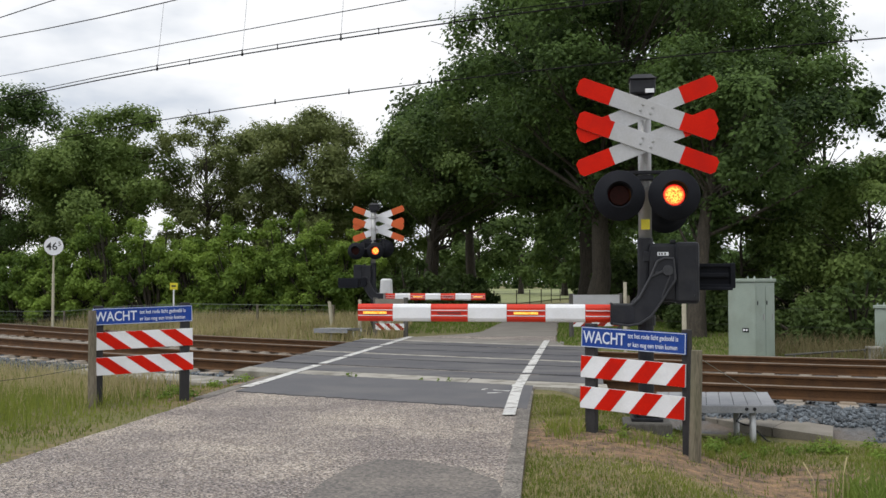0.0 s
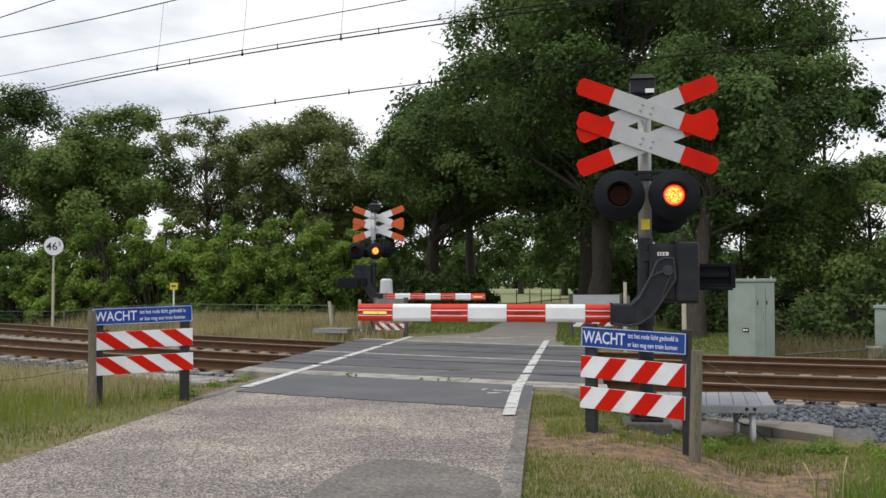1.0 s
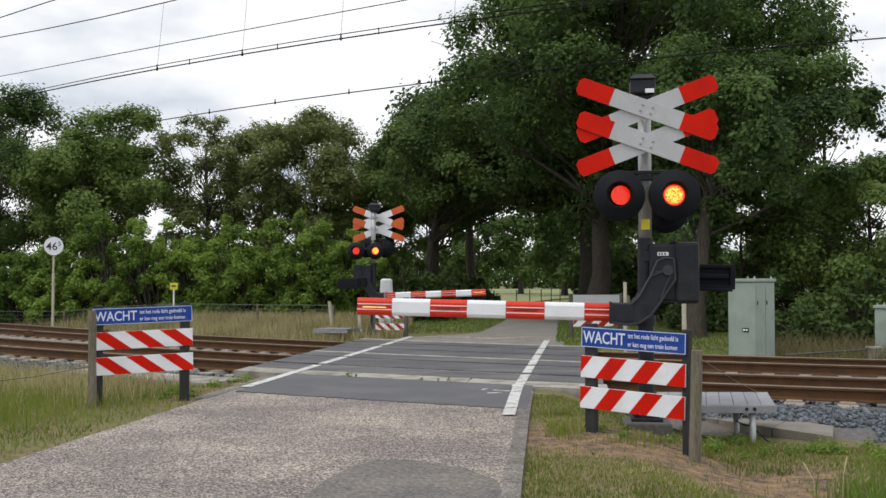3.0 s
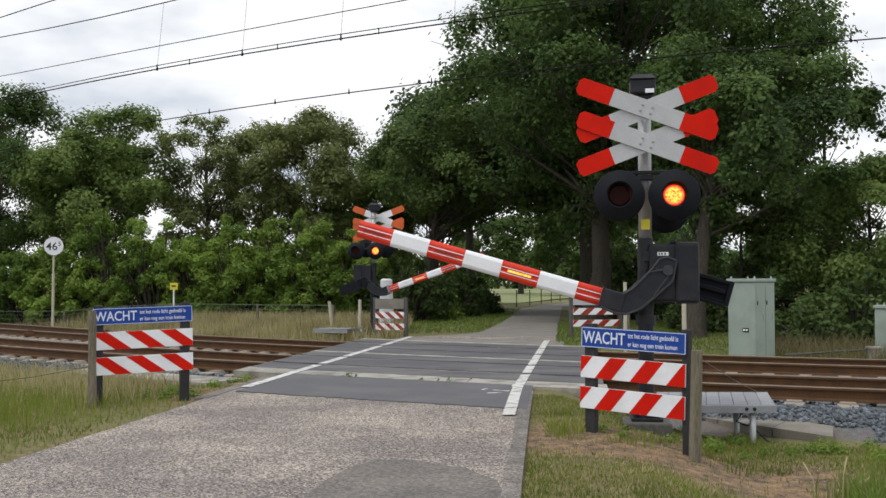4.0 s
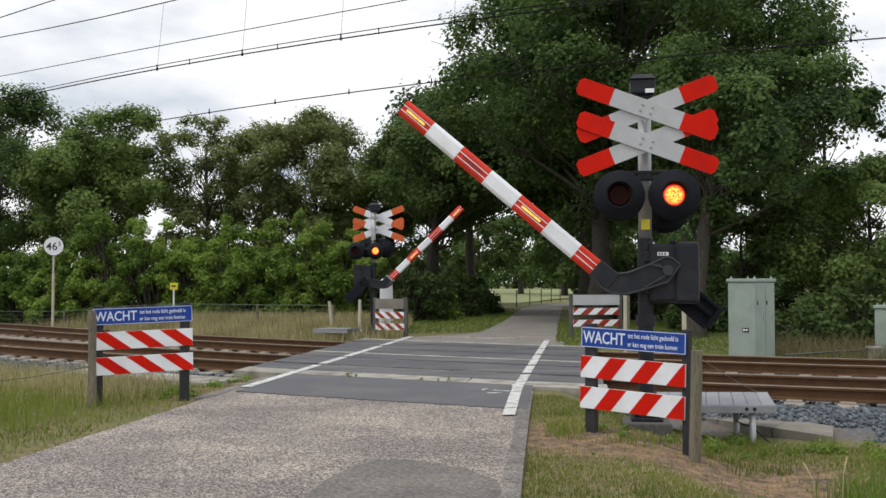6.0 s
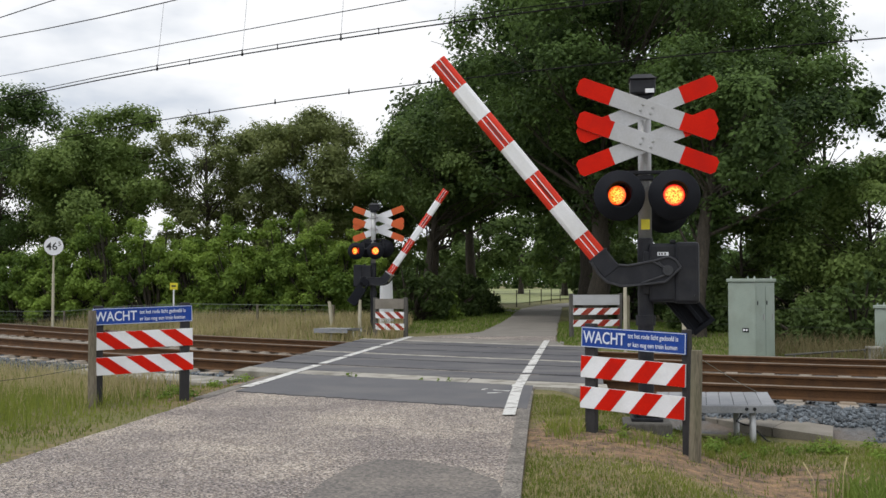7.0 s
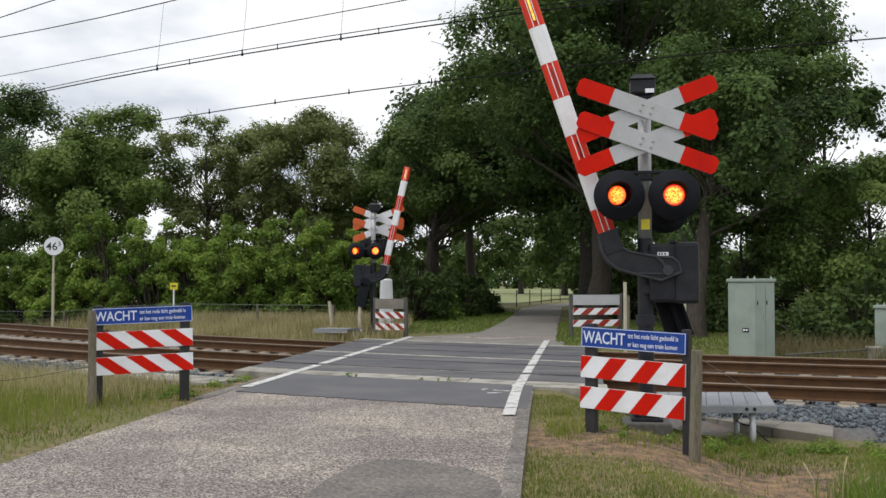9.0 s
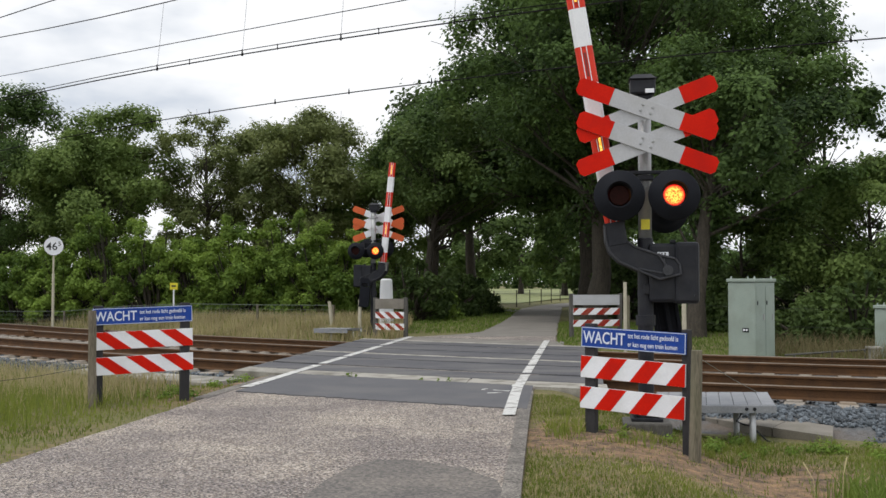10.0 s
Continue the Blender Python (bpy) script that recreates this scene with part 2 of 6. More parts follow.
M = {
    "chip_road": chips("surface_dressed_road", [(0.125, 0.112, 0.104), (0.38, 0.34, 0.305), (0.085, 0.077, 0.075), (0.60, 0.545, 0.49), (0.29, 0.245, 0.205), (0.31, 0.285, 0.272)], 0.013, (0.66, 0.64, 0.66)),
    "far_road": surface("far_road_surface", (0.155, 0.143, 0.130), (0.265, 0.246, 0.222), 1.5, 0.95, 0.2, 40),
    "asphalt": surface("smooth_grey_asphalt", (0.085, 0.085, 0.095), (0.125, 0.125, 0.135), 2.0, 0.85, 0.25, 120, dirt=(0.17, 0.165, 0.16), dirt_scale=1.1, dirt_amount=0.35),
    "asphalt_dark": surface("dark_crossing_asphalt", (0.062, 0.062, 0.072), (0.115, 0.115, 0.125), 3.0, 0.8, 0.25, 45, dirt=(0.19, 0.185, 0.175), dirt_scale=0.9, dirt_amount=0.55, stretch_by=(0.6, 1.6, 1.0)),
    "concrete": surface("weathered_concrete", (0.27, 0.255, 0.225), (0.42, 0.40, 0.36), 3.0, 0.9, 0.35, 70, dirt=(0.17, 0.16, 0.13), dirt_scale=3.2, dirt_amount=0.85, vary=0.1),
    "slab": surface("brown_grey_path_concrete", (0.15, 0.135, 0.115), (0.25, 0.23, 0.20), 3.0, 0.95, 0.35, 70, dirt=(0.15, 0.14, 0.11), dirt_scale=2.5, dirt_amount=0.6, vary=0.08),
    "edging": chips("gritty_grey_edging", [(0.19, 0.18, 0.172), (0.26, 0.245, 0.23), (0.12, 0.115, 0.11), (0.33, 0.31, 0.29), (0.22, 0.208, 0.195)], 0.014, (0.62, 0.60, 0.58), stain_scale=2.2),
    "sleeper": surface("pale_sleeper_concrete", (0.24, 0.215, 0.185), (0.40, 0.365, 0.32), 3.0, 0.9, 0.3, 60, dirt=(0.25, 0.19, 0.13), dirt_scale=2.5, dirt_amount=0.7, vary=0.12),
    "white_line": surface("worn_white_road_paint", (0.50, 0.50, 0.49), (0.78, 0.78, 0.76), 7.0, 0.8, 0.3, 60, dirt=(0.20, 0.19, 0.18), dirt_scale=7.0, dirt_amount=0.95),
    "rust": surface("rusty_rail_steel", (0.056, 0.026, 0.010), (0.122, 0.058, 0.021), 5.0, 0.85, 0.25, 90, metal=0.1),
    "rail_top": surface("worn_rail_head", (0.13, 0.095, 0.068), (0.24, 0.19, 0.15), 4.0, 0.45, 0.1, 90, metal=0.4),
    "ballast": surface("blue_grey_ballast_stone", (0.075, 0.090, 0.105), (0.165, 0.188, 0.212), 14.0, 0.9, 0.3, 90, vary=0.6),
    "ballast_bed": surface("ballast_bed_ground", (0.07, 0.075, 0.08), (0.17, 0.18, 0.19), 16.0, 0.95, 0.8, 50, bump_dist=0.04, dirt=(0.17, 0.12, 0.08), dirt_amount=0.6),
    "galvanised": surface("galvanised_steel", (0.36, 0.37, 0.38), (0.47, 0.48, 0.49), 12.0, 0.5, 0.05, 120, metal=0.6),
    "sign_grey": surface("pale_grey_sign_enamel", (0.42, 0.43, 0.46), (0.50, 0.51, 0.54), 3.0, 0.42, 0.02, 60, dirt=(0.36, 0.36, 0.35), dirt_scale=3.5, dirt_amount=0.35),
    "sign_white": surface("white_sign_enamel", (0.80, 0.82, 0.87), (0.88, 0.90, 0.94), 3.0, 0.4, 0.02, 60, dirt=(0.56, 0.56, 0.54), dirt_scale=4.0, dirt_amount=0.28),
    "red": surface("signal_red_film", (0.58, 0.012, 0.005), (0.68, 0.018, 0.006), 3.0, 0.45, 0.02, 60, dirt=(0.45, 0.014, 0.010), dirt_scale=4.0, dirt_amount=0.5, gloss=0.08),
    "boom_red": surface("bright_boom_red_film", (0.62, 0.030, 0.012), (0.74, 0.045, 0.018), 3.0, 0.4, 0.02, 60, dirt=(0.5, 0.03, 0.02), dirt_scale=4.0, dirt_amount=0.4, gloss=0.3),
    # the camera's orange cast on the far cross, put into the red
    "red_far": surface("orange_red_film_camera_cast", (0.58, 0.11, 0.035), (0.68, 0.15, 0.05), 3.0, 0.5, 0.02, 60, gloss=0.2),
    "red_faded": surface("faded_dull_red_film", (0.26, 0.022, 0.016), (0.36, 0.045, 0.030), 5.0, 0.6, 0.02, 60, dirt=(0.30, 0.12, 0.09), dirt_scale=6.0, dirt_amount=0.6, gloss=0.1),
    "black": surface("dark_grey_painted_steel", (0.010, 0.011, 0.016), (0.022, 0.024, 0.032), 9.0, 0.5, 0.08, 140, dirt=(0.05, 0.05, 0.05), dirt_scale=6.0, dirt_amount=0.25, gloss=0.3),
    # a lighter black than the casting, for its ribs and axle boss
    "rib": surface("lighter_black_paint", (0.022, 0.024, 0.030), (0.048, 0.050, 0.058), 14.0, 0.45, 0.1, 140, gloss=0.4),
    "black_matt": surface("matt_black_plastic", (0.007, 0.008, 0.012), (0.014, 0.016, 0.022), 6.0, 0.7, 0.05, 120, gloss=0.15),
    "lens_off": surface("unlit_dark_red_lens", (0.014, 0.003, 0.002), (0.034, 0.006, 0.004), 40.0, 0.35, 0.3, 160, gloss=0.08),
    "lens_on": glowing("lit_red_lens", (1.0, 0.66, 0.09), (1.0, 0.10, 0.0), 1.9, 125.0, 0.102, (0.55, 0.006, 0.0)),
    "drum_on": glowing("lit_red_drum_lens", (1.0, 0.66, 0.09), (1.0, 0.10, 0.0), 1.9, 125.0, 0.118, (0.55, 0.006, 0.0)),
    "lens_dim": glowing("dim_red_lens", (1.0, 0.035, 0.004), (0.85, 0.008, 0.0), 1.0, 125.0),
    "led_on": glowing("lit_orange_led_strip", (1.0, 0.58, 0.10), (1.0, 0.34, 0.03), 1.8, 90.0),
    "led_off": surface("unlit_dark_led_strip", (0.16, 0.014, 0.010), (0.24, 0.024, 0.016), 40.0, 0.4, 0.0, 90),
    "blue": surface("blue_sign_enamel", (0.008, 0.046, 0.28), (0.015, 0.066, 0.37), 4.0, 0.4, 0.02, 60, dirt=(0.04, 0.09, 0.28), dirt_scale=5.0, dirt_amount=0.4, gloss=0.25),
    "letter": surface("pale_blue_white_lettering", (0.66, 0.72, 0.84), (0.74, 0.80, 0.90), 5.0, 0.5, 0.0, 50),
    "letter_black": surface("black_lettering", (0.015, 0.015, 0.016), (0.03, 0.03, 0.03), 5.0, 0.5, 0.0, 50),
    "yellow": surface("yellow_sign_enamel", (0.72, 0.62, 0.03), (0.82, 0.72, 0.05), 4.0, 0.5, 0.02, 60),
    "wood_post": surface("weathered_grey_timber", (0.10, 0.085, 0.062), (0.26, 0.225, 0.17), 5.0, 0.9, 0.6, 40, stretch_by=(3, 3, 0.35), dirt=(0.10, 0.115, 0.06), dirt_scale=1.5, dirt_amount=0.5),
    "wood_dark": surface("dark_recycled_plastic_post", (0.017, 0.0165, 0.019), (0.040, 0.038, 0.041), 5.0, 0.8, 0.4, 60, stretch_by=(3, 3, 0.6)),
    "wood_grey": surface("dark_grey_timber", (0.06, 0.058, 0.052), (0.13, 0.125, 0.115), 5.0, 0.9, 0.5, 40, stretch_by=(3, 3, 0.35)),
    "cream": surface("pale_cream_paint", (0.42, 0.39, 0.29), (0.55, 0.51, 0.40), 5.0, 0.7, 0.1, 50),
    "deck": surface("grey_composite_decking", (0.22, 0.23, 0.25), (0.32, 0.33, 0.35), 6.0, 0.75, 0.25, 80, vary=0.08),
    "cabinet": surface("sage_green_painted_cabinet", (0.27, 0.33, 0.29), (0.33, 0.39, 0.345), 2.5, 0.6, 0.04, 60, dirt=(0.22, 0.26, 0.21), dirt_scale=2.2, dirt_amount=0.5),
    "white_plastic": surface("white_plastic_shell", (0.74, 0.76, 0.80), (0.82, 0.84, 0.88), 3.0, 0.5, 0.02, 60),
    "wire": surface("dark_copper_wire", (0.010, 0.010, 0.011), (0.022, 0.021, 0.021), 4.0, 0.8, 0.0, 60, gloss=0.1),
    "fence_wire": surface("grey_fence_wire", (0.13, 0.16, 0.14), (0.22, 0.25, 0.23), 4.0, 0.6, 0.0, 60, metal=0.3),
    "bark": surface("furrowed_oak_bark", (0.030, 0.025, 0.019), (0.085, 0.072, 0.055), 6.0, 0.95, 0.8, 30, stretch_by=(2.5, 2.5, 0.5), bump_dist=0.04),
    "oak": foliage("oak_leaves", (0.020, 0.043, 0.012), (0.116, 0.188, 0.052)),
    "oak_light": foliage("lighter_tree_leaves", (0.072, 0.120, 0.030), (0.190, 0.265, 0.074)),
    "oak_mid": foliage("mid_green_leaves", (0.034, 0.064, 0.017), (0.132, 0.194, 0.056)),
    "olive": foliage("olive_tree_leaves", (0.088, 0.118, 0.036), (0.200, 0.235, 0.086)),
    "shrub": foliage("fresh_shrub_leaves", (0.072, 0.130, 0.022), (0.225, 0.325, 0.060)),
    # shade beneath the oaks is put into this darker leaf colour
    "under": foliage("dark_leaves_shade_in_colour", (0.028, 0.052, 0.014), (0.082, 0.126, 0.036)),
    "grass": foliage("green_grass_blades", (0.075, 0.118, 0.015), (0.225, 0.260, 0.052), 0.3),
    "dry_grass": foliage("dry_straw_grass", (0.24, 0.205, 0.10), (0.46, 0.40, 0.23), 0.3),
    "lawn": foliage("fresh_mown_grass", (0.070, 0.125, 0.018), (0.175, 0.245, 0.050), 0.3),
    "dry_weed": foliage("brown_dry_weeds", (0.10, 0.088, 0.042), (0.21, 0.185, 0.095), 0.3),
    "field": surface("pale_ripening_field", (0.17, 0.20, 0.075), (0.25, 0.27, 0.12), 0.6, 0.95, 0.3, 8),
}


def ground_material():
    """Earth and short grass, with bare sandy ground in patches and along the verge."""
    m = bpy.data.materials.new("verge_earth_and_grass")
    m.use_nodes = True
    n, l = m.node_tree.nodes, m.node_tree.links
    b = n["Principled BSDF"]
    geo = n.new("ShaderNodeNewGeometry")
    a = n.new("ShaderNodeTexNoise")
    a.inputs["Scale"].default_value, a.inputs["Detail"].default_value = 0.8, 7
    f = n.new("ShaderNodeTexNoise")
    f.inputs["Scale"].default_value, f.inputs["Detail"].default_value = 28, 4
    l.new(geo.outputs["Position"], a.inputs["Vector"])
    l.new(geo.outputs["Position"], f.inputs["Vector"])
    g1 = n.new("ShaderNodeValToRGB")
    g1.color_ramp.elements[0].position, g1.color_ramp.elements[0].color = 0.35, (0.098, 0.100, 0.034, 1)
    g1.color_ramp.elements[1].position, g1.color_ramp.elements[1].color = 0.68, (0.205, 0.188, 0.070, 1)
    l.new(f.outputs["Fac"], g1.inputs["Fac"])
    s1 = n.new("ShaderNodeValToRGB")
    s1.color_ramp.elements[0].position, s1.color_ramp.elements[0].color = 0.38, (0.055, 0.040, 0.030, 1)
    s1.color_ramp.elements[1].position, s1.color_ramp.elements[1].color = 0.66, (0.38, 0.235, 0.125, 1)
    s1.color_ramp.elements.new(0.5).color = (0.20, 0.132, 0.082, 1)
    h = n.new("ShaderNodeTexNoise")
    h.inputs["Scale"].default_value, h.inputs["Detail"].default_value, h.inputs["Roughness"].default_value = 7.0, 9, 0.78
    l.new(geo.outputs["Position"], h.inputs["Vector"])
    l.new(h.outputs["Fac"], s1.inputs["Fac"])
    k = n.new("ShaderNodeValToRGB")
    k.color_ramp.elements[0].position, k.color_ramp.elements[0].color = 0.46, (0, 0, 0, 1)
    k.color_ramp.elements[1].position, k.color_ramp.elements[1].color = 0.66, (0.7, 0.7, 0.7, 1)
    l.new(a.outputs["Fac"], k.inputs["Fac"])
    bare = n.new("ShaderNodeAttribute")
    bare.attribute_name = "bare"
    jit = n.new("ShaderNodeMath")
    jit.operation = "MULTIPLY_ADD"
    jit.inputs[1].default_value = 0.75
    l.new(k.outputs["Color"], jit.inputs[0])
    l.new(bare.outputs["Fac"], jit.inputs[2])
    jit.use_clamp = True
    mx = n.new("ShaderNodeMix")
    mx.data_type = "RGBA"
    l.new(jit.outputs[0], mx.inputs[0])
    l.new(g1.outputs["Color"], mx.inputs["A"])
    l.new(s1.outputs["Color"], mx.inputs["B"])
    l.new(mx.outputs["Result"], b.inputs["Base Color"])
    b.inputs["Roughness"].default_value = 0.95
    bp = n.new("ShaderNodeBump")
    bp.inputs["Strength"].default_value, bp.inputs["Distance"].default_value = 0.8, 0.03
    l.new(f.outputs["Fac"], bp.inputs["Height"])
    l.new(bp.outputs["Normal"], b.inputs["Normal"])
    return m


M["ground"] = ground_material()


# ---- mesh helpers ----
def part(name, bm, material, parent=None, label="", smooth=False):
    """Links a bmesh as one mesh object, under a thing or a part."""
    me = bpy.data.meshes.new(name)
    bm.normal_update()
    bm.to_mesh(me)
    bm.free()
    mats = material if isinstance(material, (list, tuple)) else [material]
    for x in mats:
        me.materials.append(x)
    if smooth:
        me.polygons.foreach_set("use_smooth", [True] * len(me.polygons))
    ob = new(name, me)
    if parent:
        ob.parent = parent
    if label:
        tagged(ob, label)
    return ob


def quick_mesh(name, verts, faces, material, parent=None):
    """A mesh object from numpy arrays of corners and of faces with equal corner counts."""
    verts = np.asarray(verts, dtype=np.float32)
    faces = np.asarray(faces, dtype=np.int32)
    me = bpy.data.meshes.new(name)
    k = faces.shape[1]
    me.vertices.add(len(verts))
    me.vertices.foreach_set("co", verts.ravel())
    me.loops.add(faces.size)
    me.loops.foreach_set("vertex_index", faces.ravel())
    me.polygons.add(len(faces))
    me.polygons.foreach_set("loop_start", np.arange(0, faces.size, k, dtype=np.int32))
    me.update(calc_edges=True)
    me.validate()
    me.materials.append(material)
    ob = new(name, me)
    if parent:
        ob.parent = parent
    return ob


def empty(name, m, label, category, group="", kind=""):
    ob = new(name)
    ob.empty_display_size = 0.2
    ob.matrix_world = m
    return tagged(ob, label, category, group, kind)


def box(bm, size, at=(0, 0, 0), bevel=0.0, m=None):
    made = bmesh.ops.create_cube(bm, size=1.0, matrix=(m or Matrix()) @ Matrix.Translation(at) @ Matrix.Diagonal((*size, 1)))
    if bevel:
        edges = list({e for v in made["verts"] for e in v.link_edges})
        bmesh.ops.bevel(bm, geom=edges, offset=bevel, segments=2, affect="EDGES", profile=0.5)
    return bm


def rod(bm, a, b, r0, r1=None, n=12, caps=True):
    a, b = Vector(a), Vector(b)
    d = b - a
    m = Matrix.Translation((a + b) / 2) @ d.to_track_quat("Z", "Y").to_matrix().to_4x4()
    bmesh.ops.create_cone(bm, cap_ends=caps, segments=n, radius1=r0, radius2=r0 if r1 is None else r1, depth=d.length, matrix=m)
    return bm


def slab(bm, poly, y0, y1, bevel=0.0):
    """A plate from an outline in x and z, between two depths y."""
    vs = [bm.verts.new((x, y0, z)) for x, z in poly]
    f = bm.faces.new(vs)
    out = bmesh.ops.extrude_face_region(bm, geom=[f])
    bmesh.ops.translate(bm, vec=(0, y1 - y0, 0), verts=[v for v in out["geom"] if isinstance(v, bmesh.types.BMVert)])
    bmesh.ops.recalc_face_normals(bm, faces=bm.faces[:])
    if bevel:
        bmesh.ops.bevel(bm, geom=bm.edges[:], offset=bevel, segments=2, affect="EDGES", profile=0.5, clamp_overlap=True)
    return bm


def clip_x(poly, x0, x1):
    """The part of a convex outline between two values of x."""
    for lim, s in ((x0, 1), (x1, -1)):
        out = []
        for i, p in enumerate(poly):
            q = poly[i - 1]
            ip, iq = s * (p[0] - lim) >= 0, s * (q[0] - lim) >= 0
            if ip != iq:
                t = (lim - q[0]) / (p[0] - q[0])
                out.append((lim, q[1] + t * (p[1] - q[1])))
            if ip:
                out.append(p)
        poly = out
        if len(poly) < 3:
            return []
    return poly


def lettering(name, text, size, material, parent, m, spread=1.0, depth=0.001, bold=0.012):
    """Raised letters in the built-in font, as a mesh part."""
    cu = bpy.data.curves.new(name, "FONT")
    cu.body, cu.size, cu.extrude, cu.space_character = text, size, depth, spread
    cu.resolution_u = 3
    cu.offset = size * bold
    tmp = new(name, cu)
    bpy.context.view_layer.update()
    me = bpy.data.meshes.new_from_object(tmp.evaluated_get(bpy.context.evaluated_depsgraph_get()))
    bpy.data.objects.remove(tmp)
    bpy.data.curves.remove(cu)
    me.materials.clear()
    me.materials.append(material)
    ob = new(name, me)
    ob.parent = parent
    ob.matrix_basis = m
    return ob


# ---- plan: the two tracks and the road ----
TA, TB, TC = 17.97, -0.5587, 0.01355


def mid(s):
    """The line midway between the tracks, and its slope; straight on past the crossing's surroundings."""
    c = min(max(s, -13.5), 11.0)
    y, k = TA + TB * c + TC * c * c, TB + 2 * TC * c
    return y + k * (s - c), k


def track(s, d, z=0.0):
    """A point s along the line and d metres beyond it."""
    y, k = mid(s)
    q = math.hypot(k, 1)
    return Vector((s - d * k / q, y + d / q, z))


def track_sd(x, y):
    s = x
    for _ in range(12):
        f, k = mid(s)
        s -= ((s - x) + (f - y) * k) / (1 + k * k) * 0.9
    f, k = mid(s)
    return s, math.copysign(math.hypot(x - s, y - f), y - f)


LEFT_EDGE = [(-60, -7.6), (2.0, -3.55), (7.3, -3.27), (10.0, -2.93), (12.4, -2.62), (24.2, -0.87), (25.0, -0.2), (26.0, 0.85), (31.0, 1.66), (38.4, 2.6), (43.0, 3.05), (50.0, 3.9), (57.0, 5.5), (63.0, 7.4), (80.0, 15.5), (110.0, 32.0)]
RIGHT_EDGE = [(-60, -3.9), (2.0, 0.12), (6.2, 0.47), (10.0, 0.86), (12.4, 1.12), (23.0, 2.62), (31.3, 3.62), (40.0, 4.75), (54.0, 6.5), (63.0, 9.2), (80.0, 18.0), (110.0, 36.0)]


def edge_x(table, y):
    for (y0, x0), (y1, x1) in zip(table, table[1:]):
        if y <= y1:
            return x0 + (x1 - x0) * (y - y0) / (y1 - y0)
    return table[-1][1]


def off_road(x, y):
    """Metres outside the road's edges; negative on the road."""
    return max(edge_x(LEFT_EDGE, y) - x, x - edge_x(RIGHT_EDGE, y))


def ramp01(v, a, b):
    t = min(max((v - a) / (b - a), 0.0), 1.0)
    return t * t * (3 - 2 * t)


def ground_z(x, y):
    """The lie of the land: a shallow bed under the tracks outside the road."""
    o = off_road(x, y)
    if y < 45:
        s, d = track_sd(x, y)
    else:
        d = 30.0
    bed = ramp01(-abs(d), -6.2, -4.4)
    dip = 0.24 * ramp01(x - edge_x(RIGHT_EDGE, y), 0.7, 2.1) * ramp01(-y, -30, -20)
    rough = 0.03 * noise.noise((x * 0.7, y * 0.7, 0)) * ramp01(o, 0.3, 1.5)
    return -0.03 - (0.34 * bed + dip * (1 - bed)) * ramp01(o, 0.25, 1.3) + rough


# ---- ground, road and crossing ----
def build_ground():
    xs = np.unique(np.concatenate([np.linspace(-900, -60, 12), np.linspace(-60, -14, 24), np.linspace(-14, 9, 116), np.linspace(9, 60, 26), np.linspace(60, 900, 12)]))
    ys = np.unique(np.concatenate([np.linspace(-900, -20, 12), np.linspace(-20, 4, 12), np.linspace(4, 34, 150), np.linspace(34, 120, 40), np.linspace(120, 1500, 14)]))
    verts, bare = [], []
    for y in ys:
        for x in xs:
            verts.append((x, y, ground_z(float(x), float(y))))
            o = x - edge_x(RIGHT_EDGE, float(y))
            # a bare track worn across the verge beside the road
            line = 8.9 - 0.62 * (x - 1.0)
            b = ramp01(-abs(y - line), -1.5, -0.7) if 0 < o < 5.5 and y < 10 else 0.0
            lo = edge_x(LEFT_EDGE, float(y)) - x
            b = max(b, 0.9 * ramp01(-abs(lo - 0.35), -0.6, -0.1) if 11.4 < y < 14.5 else 0.0)
            bare.append(b if y < 22 else -0.75)
    w = len(xs)
    faces = [(j * w + i, j * w + i + 1, (j + 1) * w + i + 1, (j + 1) * w + i) for j in range(len(ys) - 1) for i in range(w - 1)]
    ob = quick_mesh("ground", verts, faces, M["ground"])
    at = ob.data.attributes.new("bare", "FLOAT", "POINT")
    at.data.foreach_set("value", bare)
    ob.data.polygons.foreach_set("use_smooth", [True] * len(faces))
    tagged(ob, "grassy verge with bare sandy patches beside the road", "ground", kind="structure")


def ribbon(name, rows, material, parent=None, thick=0.06):
    """A flat strip with thickness from pairs of left and right points."""
    bm = bmesh.new()
    top = [(bm.verts.new(a), bm.verts.new(b)) for a, b in rows]
    low = [(bm.verts.new(Vector(a) - Vector((0, 0, thick))), bm.verts.new(Vector(b) - Vector((0, 0, thick)))) for a, b in rows]
    for i in range(len(rows) - 1):
        bm.faces.new((top[i][0], top[i][1], top[i + 1][1], top[i + 1][0]))
        bm.faces.new((top[i][0], top[i + 1][0], low[i + 1][0], low[i][0]))
        bm.faces.new((top[i][1], low[i][1], low[i + 1][1], top[i + 1][1]))
    bm.faces.new((top[0][1], top[0][0], low[0][0], low[0][1]))
    bm.faces.new((top[-1][0], top[-1][1], low[-1][1], low[-1][0]))
    bmesh.ops.recalc_face_normals(bm, faces=bm.faces[:])
    return part(name, bm, material, parent)


